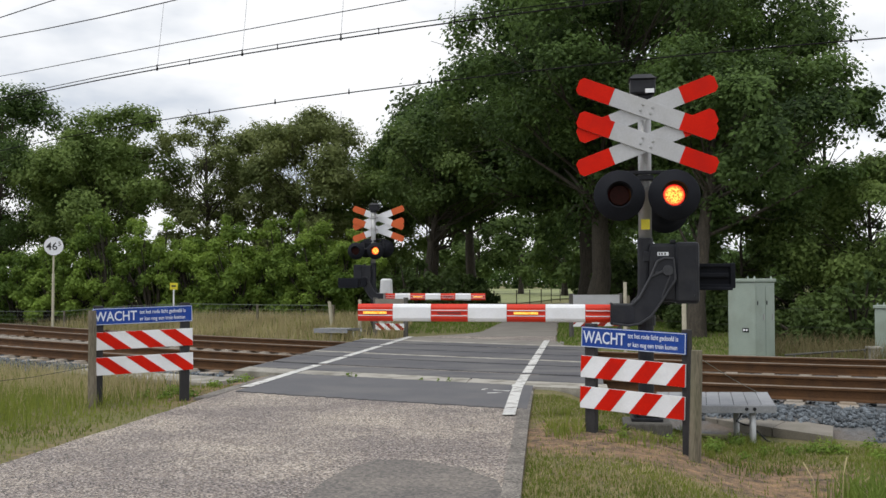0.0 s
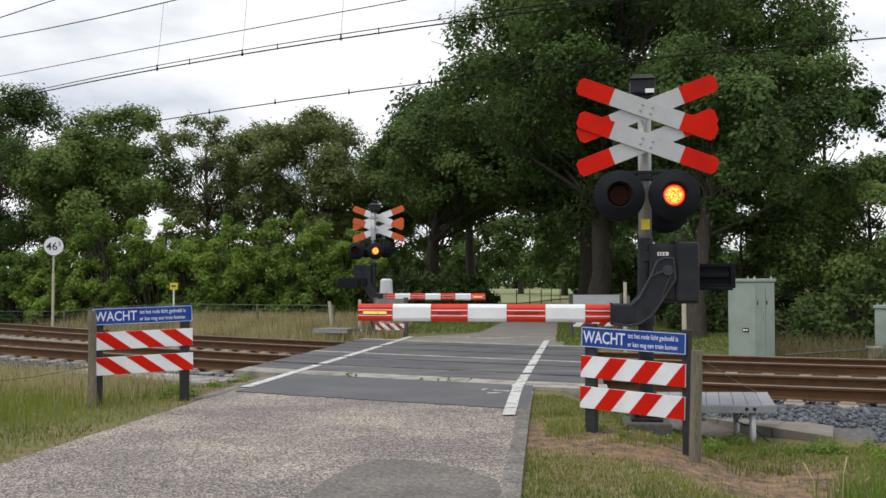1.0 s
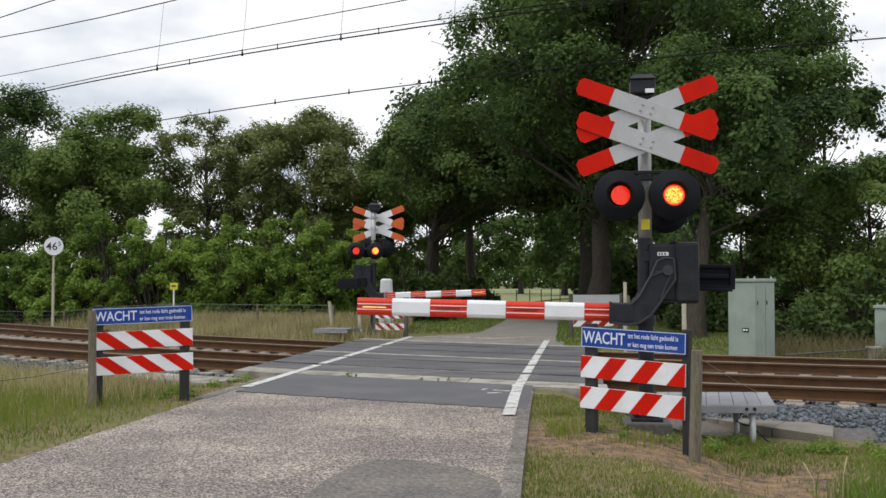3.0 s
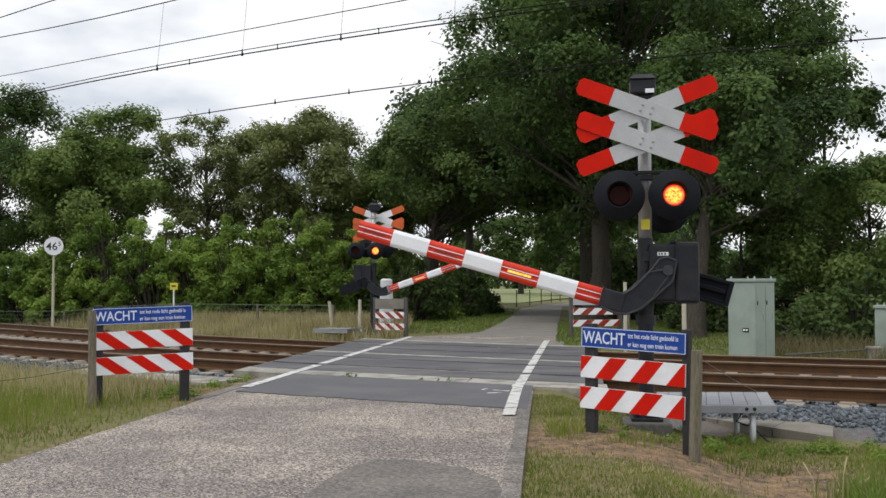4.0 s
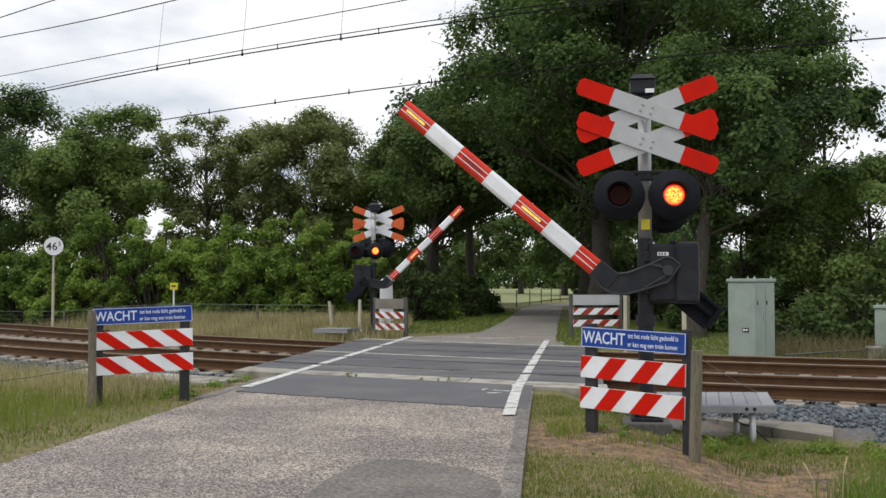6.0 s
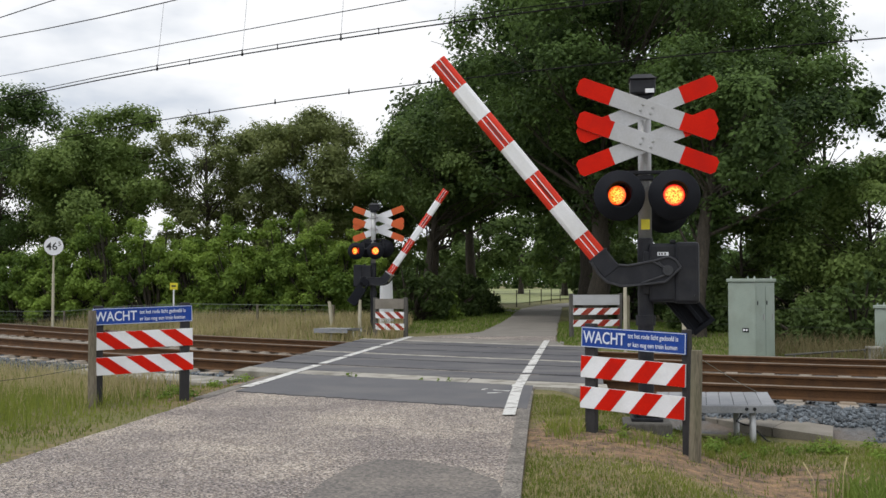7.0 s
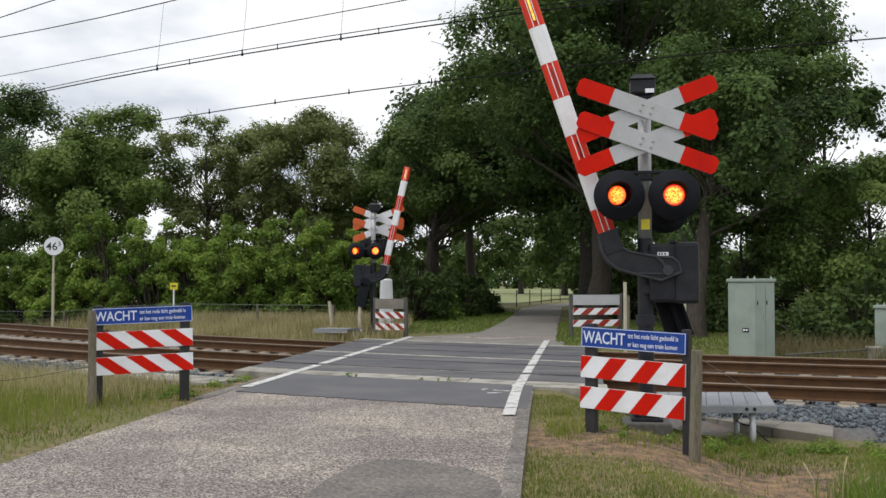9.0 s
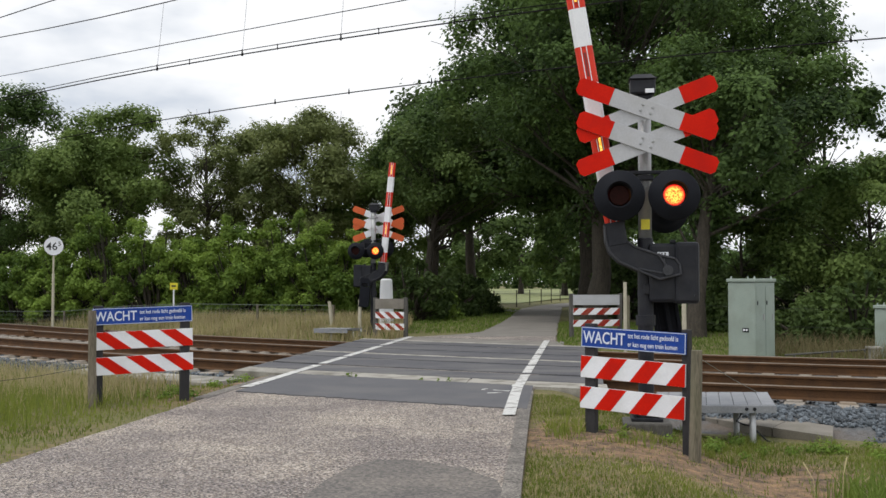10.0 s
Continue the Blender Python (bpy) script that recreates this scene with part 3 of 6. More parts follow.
def build_road():
    rnd = random.Random(4)
    near = [y for y in np.linspace(-60, 2, 14)] + [y for y in np.linspace(2.4, 24.6, 90)]
    rows = []
    for y in near:
        w0, w1 = (rnd.uniform(-0.014, 0.014), rnd.uniform(-0.014, 0.014)) if y > 2 else (0, 0)
        rows.append(((edge_x(LEFT_EDGE, y) + w0, y, 0.0), (edge_x(RIGHT_EDGE, y) + w1, y, 0.0)))
    tagged(ribbon("road", rows, M["chip_road"], thick=0.1), "country road with pale grey stone-chip surface", "road", kind="structure")
    rows = [((edge_x(LEFT_EDGE, y) + rnd.uniform(-0.03, 0.03), y, 0.0), (edge_x(RIGHT_EDGE, y) + rnd.uniform(-0.03, 0.03), y, 0.0)) for y in np.linspace(24.6, 110, 80)]
    tagged(ribbon("road", rows, M["far_road"], thick=0.1), "worn grey country road leading under the trees", "road", kind="structure")


def build_side_path():
    """A sandy path that leaves the lane towards the field."""
    rows = [((x, 45.6 + 0.012 * (x - 3) ** 2, 0.004), (x, 49.2 + 0.012 * (x - 3) ** 2, 0.004)) for x in np.linspace(-9, 3.6, 12)]
    tagged(ribbon("side_path", rows, M["far_road"], thick=0.08), "pale sandy path leaving the lane beside the field", "path", kind="structure")


def across(d, side, extra=0.0):
    """Where the line at offset d meets the road's edge, by its s."""
    lo, hi = -8.0, 9.0
    for _ in range(40):
        s = (lo + hi) / 2
        p = track(s, d)
        x = edge_x(LEFT_EDGE, p.y) - extra if side < 0 else edge_x(RIGHT_EDGE, p.y) + extra
        lo, hi = (s, hi) if p.x < x else (lo, s)
    return (lo + hi) / 2


def band(name, d0, d1, z, material, parent, left=0.0, right=0.0, ragged=0.0, thick=0.05, steps=24, seed=1, ragged2=0.0):
    rnd = random.Random(seed)
    s00, s01, s10, s11 = across(d0, -1, left), across(d0, 1, right), across(d1, -1, left), across(d1, 1, right)
    rows = []
    for i in range(steps + 1):
        t = i / steps
        rows.append((track(s00 + (s01 - s00) * t, d0 + rnd.uniform(-ragged, ragged), z), track(s10 + (s11 - s10) * t, d1 + rnd.uniform(-ragged2, ragged2), z)))
    return ribbon(name, rows, material, parent, thick)


def build_crossing():
    deck = empty("crossing_deck", pose(0, 0, 0), "dark asphalt level crossing deck between concrete edge beams", "crossing", kind="structure")
    band("apron", -6.3, -4.08, 0.012, M["asphalt"], deck, left=-0.12, right=-0.02, ragged=0.03, ragged2=0.03, steps=60)
    # asphalt fields between the rails, each its own slab; flangeways stay open beside the rails
    for k, (d0, d1, r0, r1) in enumerate(((-3.50, -2.68, 0.035, 0.0), (-2.49, -1.18, 0.0, 0.0), (-1.06, -0.24, 0.0, 0.03), (0.02, 1.06, 0.03, 0.0), (1.18, 2.49, 0.0, 0.0), (2.68, 3.46, 0.0, 0.03))):
        band("panel", d0, d1, 0.013, M["asphalt_dark"], deck, left=0.9, right=0.9, thick=0.25, ragged=r0, ragged2=r1, seed=20 + k, steps=60)
    for d0, d1, n in ((-4.14, -3.46, 3), (-0.30, 0.06, 2), (3.42, 3.86, 3)):
        for i in range(n):
            s0, s1 = across(d0, -1, 0.95), across(d0, 1, 0.95)
            e0, e1 = across(d1, -1, 0.95), across(d1, 1, 0.95)
            g = 0.008
            a, b = i / n + g / 4, (i + 1) / n - g / 4
            rows = [(track(s0 + (s1 - s0) * t, d0 + 0.006, 0.009), track(e0 + (e1 - e0) * t, d1 - 0.006, 0.009)) for t in np.linspace(a, b, 10)]
            ribbon("concrete_beam", rows, M["concrete"], deck, 0.22)
    band("exit_apron", 3.86, 5.1, 0.006, M["far_road"], deck, left=0.2, right=0.2)
    # painted edge lines, broken where the rails cross
    lines = empty("edge_lines", pose(0, 0, 0), "worn white painted lines along both road edges", "road marking", kind="structure")

    def dash(y0, y1, side, inset, width, z=0.019):
        t = LEFT_EDGE if side < 0 else RIGHT_EDGE
        rows = []
        for y in np.linspace(y0, y1, 6):
            x = edge_x(t, y) + inset
            rows.append(((x, y, z), (x + width, y, z)))
        ribbon("line", rows, M["white_line"], lines, 0.004)

    for a, b in ((9.95, 14.3), (14.55, 15.75), (15.95, 18.1), (18.3, 19.8), (20.0, 22.6)):
        dash(a, b, 1, -0.262, 0.13)
    for a, b in ((12.6, 15.9), (16.2, 17.6), (17.8, 20.6), (20.9, 22.2), (22.4, 24.2)):
        dash(a, b, -1, 0.02, 0.14)
    # concrete edging along the verge at the crossing
    for i in range(11):
        y0 = 4.55 + i * 0.7
        rows = [((edge_x(RIGHT_EDGE, y) - 0.115, y, 0.009), (edge_x(RIGHT_EDGE, y) + 0.01, y, 0.009)) for y in (y0, y0 + 0.692)]
        tagged(ribbon("edging_block", rows, M["edging"], None, 0.12), "grey concrete edging block along the road", "edging", "edging blocks", "structure")
    for i in range(4):
        y0 = 11.5 + i * 0.7
        rows = [((edge_x(LEFT_EDGE, y) - 0.15, y, 0.006), (edge_x(LEFT_EDGE, y) + 0.015, y, 0.006)) for y in (y0, y0 + 0.692)]
        tagged(ribbon("edging_block", rows, M["edging"], None, 0.12), "grey concrete edging block along the road", "edging", "edging blocks", "structure")
    bm = bmesh.new()
    rod(bm, (0.955, 12.75, 0.008), (0.955, 12.75, 0.028), 0.085, 0.055, n=18)
    tagged(part("road_stud", bm, M["white_line"]), "round worn white stud at the end of the edge line", "road stud")
    # a small worn paint scrap on the apron
    for i, (x, y, r) in enumerate(((0.72, 12.2, -0.5), (0.62, 11.95, 0.3), (0.52, 12.35, 1.2))):
        bm = bmesh.new()
        box(bm, (0.22 - 0.04 * i, 0.05, 0.004), m=Matrix.Translation((x, y, 0.012)) @ Matrix.Rotation(r, 4, "Z"))
        part("paint_scrap", bm, M["white_line"], lines)


def build_patch():
    """A darker repair in the stone-chip surface near the camera."""
    rnd = random.Random(8)
    bm = bmesh.new()
    ring = []
    for i in range(40):
        a = i / 40 * math.tau
        r = 1 + 0.10 * math.sin(3 * a + 1) + rnd.uniform(-0.04, 0.04)
        ring.append(bm.verts.new((-0.28 + 0.62 * r * math.cos(a) + 0.10 * math.sin(a), 6.0 + 1.55 * r * math.sin(a), 0.004)))
    bm.faces.new(ring)
    m = chips("dark_chip_patch", [(0.15, 0.14, 0.135), (0.20, 0.185, 0.175), (0.12, 0.115, 0.11), (0.24, 0.22, 0.20), (0.17, 0.155, 0.145)], 0.02, (0.75, 0.74, 0.74))
    tagged(part("road_patch", bm, m), "darker worn repair patch in the stone-chip road", "road patch", kind="structure")


# ---- railway ----
def build_tracks():
    prof = [(-0.07, -0.160), (-0.07, -0.148), (-0.012, -0.128), (-0.010, -0.045), (-0.035, -0.034), (-0.036, -0.008), (-0.028, 0.0), (0.028, 0.0), (0.036, -0.008), (0.035, -0.034), (0.010, -0.045), (0.012, -0.128), (0.07, -0.148), (0.07, -0.160)]
    ss = np.concatenate([np.linspace(-150, -16, 14), np.linspace(-14, 12, 66), np.linspace(14, 150, 14)])
    bmsl = bmesh.new()
    box(bmsl, (0.26, 2.55, 0.20), (0, 0, -0.10), 0.02)
    for sx in (-0.75, 0.75):
        box(bmsl, (0.20, 0.42, 0.03), (0, sx, 0.008), 0.008)
    sl_mesh = bpy.data.meshes.new("sleeper")
    bmsl.to_mesh(sl_mesh)
    bmsl.free()
    sl_mesh.materials.append(M["sleeper"])
    for centre, lab in ((-1.87, "railway track with rusty rails beside the road signs"), (1.87, "railway track with rusty rails beside the tall dry grass")):
        tr = empty("railway_track", pose(0, 0, 0), lab + " on concrete sleepers", "railway track", "tracks", "structure")
        for off in (-0.75, 0.75):
            bm = bmesh.new()
            rings = []
            for s in ss:
                base = track(float(s), centre + off)
                side = track(float(s), centre + off + 1) - base
                rings.append([bm.verts.new(base + side * (px * 1.15) + Vector((0, 0, pz * 1.1))) for px, pz in prof])
            n = len(prof)
            for a, b in zip(rings, rings[1:]):
                for i in range(n):
                    f = bm.faces.new((a[i], a[(i + 1) % n], b[(i + 1) % n], b[i]))
                    f.material_index = 1 if i in (5, 6, 7) else 0
            bmesh.ops.recalc_face_normals(bm, faces=bm.faces[:])
            part("rail", bm, [M["rust"], M["rail_top"]], tr, "rusty steel rail with a worn head")
        s = -34.0
        while s < 24:
            p = track(s, centre, -0.190)
            inside = off_road(p.x, p.y) < 0.35 and abs(s) < 8
            k = mid(s)[1]
            if not inside:
                ob = new("sleeper", sl_mesh)
                ob.parent = tr
                ob.matrix_basis = Matrix.Translation(p) @ Matrix.Rotation(math.atan(k), 4, "Z")
            s += 0.60 / math.hypot(1, k)


def build_ballast():
    # the bed that the stones lie on
    prof = [(-5.2, -0.45), (-4.1, -0.22), (-3.3, -0.215), (-1.87, -0.235), (0, -0.25), (1.87, -0.235), (3.3, -0.215), (4.0, -0.24), (5.0, -0.45)]
    for s0, s1, side in ((-150, 0, -1), (0, 150, 1)):
        bm = bmesh.new()
        rings = []
        ks = np.linspace(0, 1, 60) ** 2
        for k in ks:
            ring = []
            for d, z in prof:
                lim = across(d, side, 0.9)
                s = lim + (150 * k) * side
                ring.append(bm.verts.new(track(s, d, z)))
            rings.append(ring)
        for a, b in zip(rings, rings[1:]):
            for i in range(len(prof) - 1):
                bm.faces.new((a[i], a[i + 1], b[i + 1], b[i]))
        bmesh.ops.recalc_face_normals(bm, faces=bm.faces[:])
        tagged(part("ballast_bed", bm, M["ballast_bed"]), "stained bed of railway ballast under both tracks", "ballast", kind="structure")
    rs = np.random.RandomState(5)
    base = np.array([(-1, -1, -1), (1, -1, -1), (1, 1, -1), (-1, 1, -1), (-1, -1, 1), (1, -1, 1), (1, 1, 1), (-1, 1, 1)]) * 0.6
    quads = np.array([(0, 3, 2, 1), (4, 5, 6, 7), (0, 1, 5, 4), (1, 2, 6, 5), (2, 3, 7, 6), (3, 0, 4, 7)])
    V, F, count = [], [], 0

    def bed_z(d):
        for (d0, z0), (d1, z1) in zip(prof, prof[1:]):
            if d0 <= d <= d1:
                return z0 + (z1 - z0) * (d - d0) / (d1 - d0)
        return -0.45

    def stones(n, s0, s1, d0, d1):
        nonlocal count
        for _ in range(n):
            s, d = rs.uniform(s0, s1), rs.uniform(d0, d1)
            p = track(s, d)
            if off_road(p.x, p.y) < 0.9:
                continue
            r = rs.uniform(0.015, 0.033)
            v = base + rs.uniform(-0.46, 0.46, base.shape)
            v = v * r * rs.uniform(0.7, 1.35, 3)
            a, b = rs.uniform(0, math.tau), rs.uniform(-0.6, 0.6)
            m = np.array(Euler((b, b * 0.5, a)).to_matrix())
            V.append(v @ m.T + np.array((p.x, p.y, bed_z(d) + r * rs.uniform(0.0, 0.9))))
            F.append(quads + count * 8)
            count += 1

    stones(5200, -11.5, -2.0, -5.2, -3.1)
    stones(4200, 2.4, 8.5, -4.35, -3.1)
    stones(1200, 6.3, 8.8, -5.2, -4.2)
    stones(1500, -11.5, -2.0, -3.2, 3.2)
    stones(1500, 2.0, 8.5, -3.2, 3.2)
    ob = quick_mesh("ballast_stones", np.concatenate(V), np.concatenate(F), M["ballast"])
    tagged(ob, "loose blue-grey crushed stone along the tracks", "ballast", kind="stuff")


def strand(name, pts, r, material, parent=None, n=5):
    """A thin tube along points."""
    bm = bmesh.new()
    rings = []
    for i, p in enumerate(pts):
        d = (Vector(pts[min(i + 1, len(pts) - 1)]) - Vector(pts[max(i - 1, 0)])).normalized()
        q = d.to_track_quat("Z", "Y")
        rings.append([bm.verts.new(Vector(p) + q @ Vector((r * math.cos(k / n * math.tau), r * math.sin(k / n * math.tau), 0))) for k in range(n)])
    for a, b in zip(rings, rings[1:]):
        for i in range(n):
            bm.faces.new((a[i], a[(i + 1) % n], b[(i + 1) % n], b[i]))
    return part(name, bm, material, parent)


def build_wires():
    ss = [float(s) for s in np.linspace(-90, 40, 80)]
    for centre, zc, zm, sag, low in ((-1.87, 5.5, 6.84, 0.010, -4.6), (1.87, 5.45, 7.30, 0.0035, -2.6)):
        line = empty("overhead_line", pose(0, 0, 0), "overhead contact line of thin dark wires with droppers", "overhead line", "overhead lines")
        strand("contact_wire", [track(s, centre - 0.05, zc) for s in ss], 0.013, M["wire"], line)
        if centre < 0:
            strand("contact_wire", [track(s, centre + 0.22, zc + 0.16) for s in ss], 0.009, M["wire"], line)

        def top(s):
            q = abs(s - low)
            return zm + sag * q * q if q < 14 else zm + sag * 196 - 0.01 * min(q - 14, 14)

        strand("messenger_wire", [track(s, centre + 0.1, top(s)) for s in ss], 0.011, M["wire"], line)
        s = -4.5 if centre < 0 else -4.76 - 1.9 * 3
        while s < 14:
            bm = bmesh.new()
            a, b = track(s, centre - 0.05, zc), track(s, centre + 0.1, top(s))
            if centre < 0:
                rod(bm, a, b, 0.0032, n=5)
            rod(bm, a - Vector((0, 0, 0.03)), a + Vector((0, 0, 0.09)), 0.022, 0.010, n=6)
            part("dropper", bm, M["wire"], line)
            if centre > 0:
                s += 1.86
                continue
            bm = bmesh.new()
            c = track(s + 0.5, centre + 0.22, zc + 0.16)
            rod(bm, c - Vector((0, 0, 0.10)), c + Vector((0, 0, 0.01)), 0.010, 0.010, n=6)
            part("clamp", bm, M["wire"], line)
            s += 1.86
    f = empty("feeder_line", pose(0, 0, 0), "single feeder wire high above the track", "overhead wire")
    strand("feeder_wire", [track(s, -1.7, 7.56) for s in ss], 0.012, M["wire"], f)


# ---- crossing signals with barriers ----
def cross_arm(parent, at, slope, y0, plate, red, L=1.395):
    """One enamelled board of a warning cross, with red ends."""
    W = 0.170
    h, w, c = L / 2, W / 2, 0.035
    turn = Matrix.Translation((at[0], y0, at[1])) @ Matrix.Rotation(radians(slope), 4, "Y")
    bm = bmesh.new()
    slab(bm, [(-h + c, -w), (h - c, -w), (h, -w + c), (h, w - c), (h - c, w), (-h + c, w), (-h, w - c), (-h, -w + c)], 0, 0.012, 0.002)
    arm = part("cross_arm", bm, plate, parent)
    arm.matrix_basis = turn
    for s in (-1, 1):
        t = h - 0.345
        bm = bmesh.new()
        pts = [(t, -w), (h - c, -w), (h, -w + c), (h, w - c), (h - c, w), (t, w)]
        pts = [(s * x, z) for x, z in pts]
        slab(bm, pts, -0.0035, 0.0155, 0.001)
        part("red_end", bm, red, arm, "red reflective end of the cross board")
    for bx in (-0.05, 0.05):
        for bz in (-0.03, 0.03):
            bm = bmesh.new()
            rod(bm, (bx, -0.012, bz), (bx, 0.0, bz), 0.011, 0.013, n=8)
            part("bolt", bm, M["galvanised"], arm)
    return arm


def lamp_head(parent, at, facing, discs, which, big=0.244):
    """A round dark lamp head with its backing disc and deep hood; the lens plate turns inside it."""
    head_m = Matrix.Translation(at) @ Matrix.Rotation(radians(180 if facing > 0 else 0), 4, "Z")
    bm = bmesh.new()
    n = 40
    # outline of revolution: (radius, depth), front towards -y
    prof = [(0.0, 0.20), (0.10, 0.20), (0.16, 0.14), (0.19, 0.03), (big, 0.012), (big, 0.0), (big - 0.012, -0.012), (0.17, -0.045), (0.125, -0.075), (0.112, -0.078), (0.108, -0.07), (0.108, 0.135), (0.0, 0.135)]
    rings = []
    for r, y in prof:
        if r == 0:
            rings.append([bm.verts.new((0, y, 0))])
        else:
            rings.append([bm.verts.new((r * math.cos(k / n * math.tau), y, r * math.sin(k / n * math.tau))) for k in range(n)])
    for a, b in zip(rings, rings[1:]):
        for k in range(n):
            a0, a1 = a[k % len(a)], a[(k + 1) % len(a)]
            b0, b1 = b[k % len(b)], b[(k + 1) % len(b)]
            vs = []
            for v in (a0, a1, b1, b0):
                if v not in vs:
                    vs.append(v)
            bm.faces.new(vs)
    bmesh.ops.recalc_face_normals(bm, faces=bm.faces[:])
    head = part("lamp_head", bm, M["black_matt"], parent, "round matt black lamp head", smooth=True)
    head.matrix_basis = head_m
    # visor over the opening
    bm = bmesh.new()
    seg = 20
    rows = []
    for k in range(seg + 1):
        a = radians(10) + radians(160) * k / seg
        dpt = 0.17 * (0.35 + 0.65 * math.sin(a))
        rows.append([bm.verts.new((r * math.cos(a), y, r * math.sin(a))) for r, y in ((0.118, -0.06), (0.122, -0.06 - dpt * 0.55), (0.126, -0.06 - dpt * 0.55), (0.124, -0.06))])
    for a, b in zip(rows, rows[1:]):
        for i in range(3):
            bm.faces.new((a[i], a[i + 1], b[i + 1], b[i]))
    bmesh.ops.recalc_face_normals(bm, faces=bm.faces[:])
    part("visor", bm, M["black_matt"], head)
    # lens plate: a lit face and an unlit face
    bm = bmesh.new()
    if which == 0:
        for face in range(3):
            turn = Matrix.Rotation(radians(-120 * face), 3, "Z")
            seen = set(bm.faces)
            rod(bm, turn @ Vector((0, -0.058, 0)), turn @ Vector((0, -0.053, 0)), 0.0925, n=32)
            outward = turn @ Vector((0, -1, 0))
            for f in bm.faces:
                if f not in seen:
                    f.normal_update()
                    f.material_index = face if f.normal.dot(outward) > 0.9 else 1
        disc = part("lens", bm, [M["drum_on"], M["lens_off"], M["lens_dim"]], head, "red lens drum with a bright, a dark and a dim face")
    else:
        rod(bm, (0, -0.010, 0), (0, 0.010, 0), 0.102, 0.102, n=32)
        bm.normal_update()
        for f in bm.faces:
            f.material_index = 0 if f.normal.y < -0.5 else 1
        disc = part("lens", bm, [M["lens_on"], M["lens_off"]], head, "red lens, lit on one face and dark on the other")
    disc.location = (0, 0.03, 0)
    discs[which].append(disc)


def signal(m, label, red, plate, socket, rear_lamps, discs, booms, leds, cross_x=0.006, axle_z=1.485, reach=1.0, cross_len=1.395):
    """Mast with double warning cross, flashing lamps, barrier machine and swinging barrier arm. Front towards -y, arm to -x."""
    th = empty("crossing_signal", m, label, "crossing signal", "crossing signals")
    bm = bmesh.new()
    rod(bm, (0, 0, 1.80), (0, 0, 3.2), 0.064, n=20)
    part("mast_top", bm, M["galvanised"], th, "grey galvanised upper mast", smooth=True)
    bm = bmesh.new()
    rod(bm, (0, 0, 0.0), (0, 0, 1.80), 0.076, n=20)
    rod(bm, (0, 0, 0.05), (0, 0, 0.10), 0.13, n=20)
    rod(bm, (0, 0, 0.95), (0, 0, 1.05), 0.095, n=20)
    box(bm, (0.30, 0.30, 0.03), (0, 0, 0.045), 0.006)
    for bx in (-0.11, 0.11):
        for by in (-0.11, 0.11):
            rod(bm, (bx, by, 0.06), (bx, by, 0.11), 0.016, n=6)
    part("mast_base", bm, M["black"], th, "black painted mast base with bolted foot")
    bm = bmesh.new()
    box(bm, (0.46, 0.46, 0.5), (0, 0, -0.222), 0.02)
    part("foundation", bm, M["wood_grey"], th, "concrete foundation block")
    bm = bmesh.new()
    box(bm, (0.245, 0.22, 0.15), (-0.02, -0.02, 3.285), 0.018)
    bmesh.ops.create_cone(bm, cap_ends=True, segments=4, radius1=0.19, radius2=0.11, depth=0.05, matrix=Matrix.Translation((-0.02, -0.02, 3.38)) @ Matrix.Rotation(radians(45), 4, "Z"))
    box(bm, (0.15, 0.15, 0.06), (0, 0, 3.185), 0.01)
    part("bell_housing", bm, M["black"], th, "dark bell housing on the mast top")
    bm = bmesh.new()
    box(bm, (0.085, 0.004, 0.04), (0.045, -0.134, 3.235))
    part("tag_plate", bm, M["sign_white"], th, "small white plate")
    # crosses on brackets in front of the mast
    for zc in (3.03, 2.708):
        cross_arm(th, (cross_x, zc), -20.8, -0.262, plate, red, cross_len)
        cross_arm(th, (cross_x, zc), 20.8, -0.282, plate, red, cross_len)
        bm = bmesh.new()
        for bx in (-0.045, 0.045):
            box(bm, (0.03, 0.24, 0.05), (bx, -0.13, zc), 0.004)
        rod(bm, (0, 0, zc - 0.04), (0, 0, zc + 0.04), 0.074, n=16)
        part("bracket", bm, M["galvanised"], th)
    # lamps
    bm = bmesh.new()
    box(bm, (0.52, 0.05, 0.035), (0, -0.085, 2.44), 0.008)
    box(bm, (0.16, 0.16, 0.05), (0, -0.02, 2.39), 0.008)
    rod(bm, (-0.26, -0.085, 2.44), (-0.26, -0.085, 2.20), 0.022, n=10)
    rod(bm, (0.26, -0.085, 2.44), (0.26, -0.085, 2.20), 0.022, n=10)
    part("lamp_bracket", bm, M["black"], th)
    lamp_head(th, (-0.257, -0.30, 2.20), -1, discs, 0)
    lamp_head(th, (0.257, -0.30, 2.20), -1, discs, 1)
    for (lx, lz, which) in rear_lamps:
        bm = bmesh.new()
        rod(bm, (lx, 0.02, lz), (lx, 0.14, lz), 0.03, n=10)
        rod(bm, (lx, 0.03, lz), (0, 0.03, lz + 0.12), 0.022, n=10)
        part("rear_bracket", bm, M["black"], th)
        lamp_head(th, (lx, 0.31, lz), 1, discs, which, 0.225)
    bm = bmesh.new()
    box(bm, (0.085, 0.005, 0.10), (0, -0.067, 1.935), 0.002)
    part("sticker", bm, M["yellow"], th, "yellow number sticker")
    # barrier machine
    bm = bmesh.new()
    box(bm, (0.27, 0.30, 0.57), (0.165, 0.02, 1.462), 0.03)
    box(bm, (0.235, 0.36, 0.595), (0.385, 0.02, 1.462), 0.035)
    box(bm, (0.05, 0.06, 0.03), (0.255, -0.10, 1.765), 0.008)
    rod(bm, (0.13, -0.13, 1.69), (0.13, -0.142, 1.69), 0.02, n=12)
    rod(bm, (0.46, -0.16, 1.24), (0.46, -0.172, 1.24), 0.014, n=10)
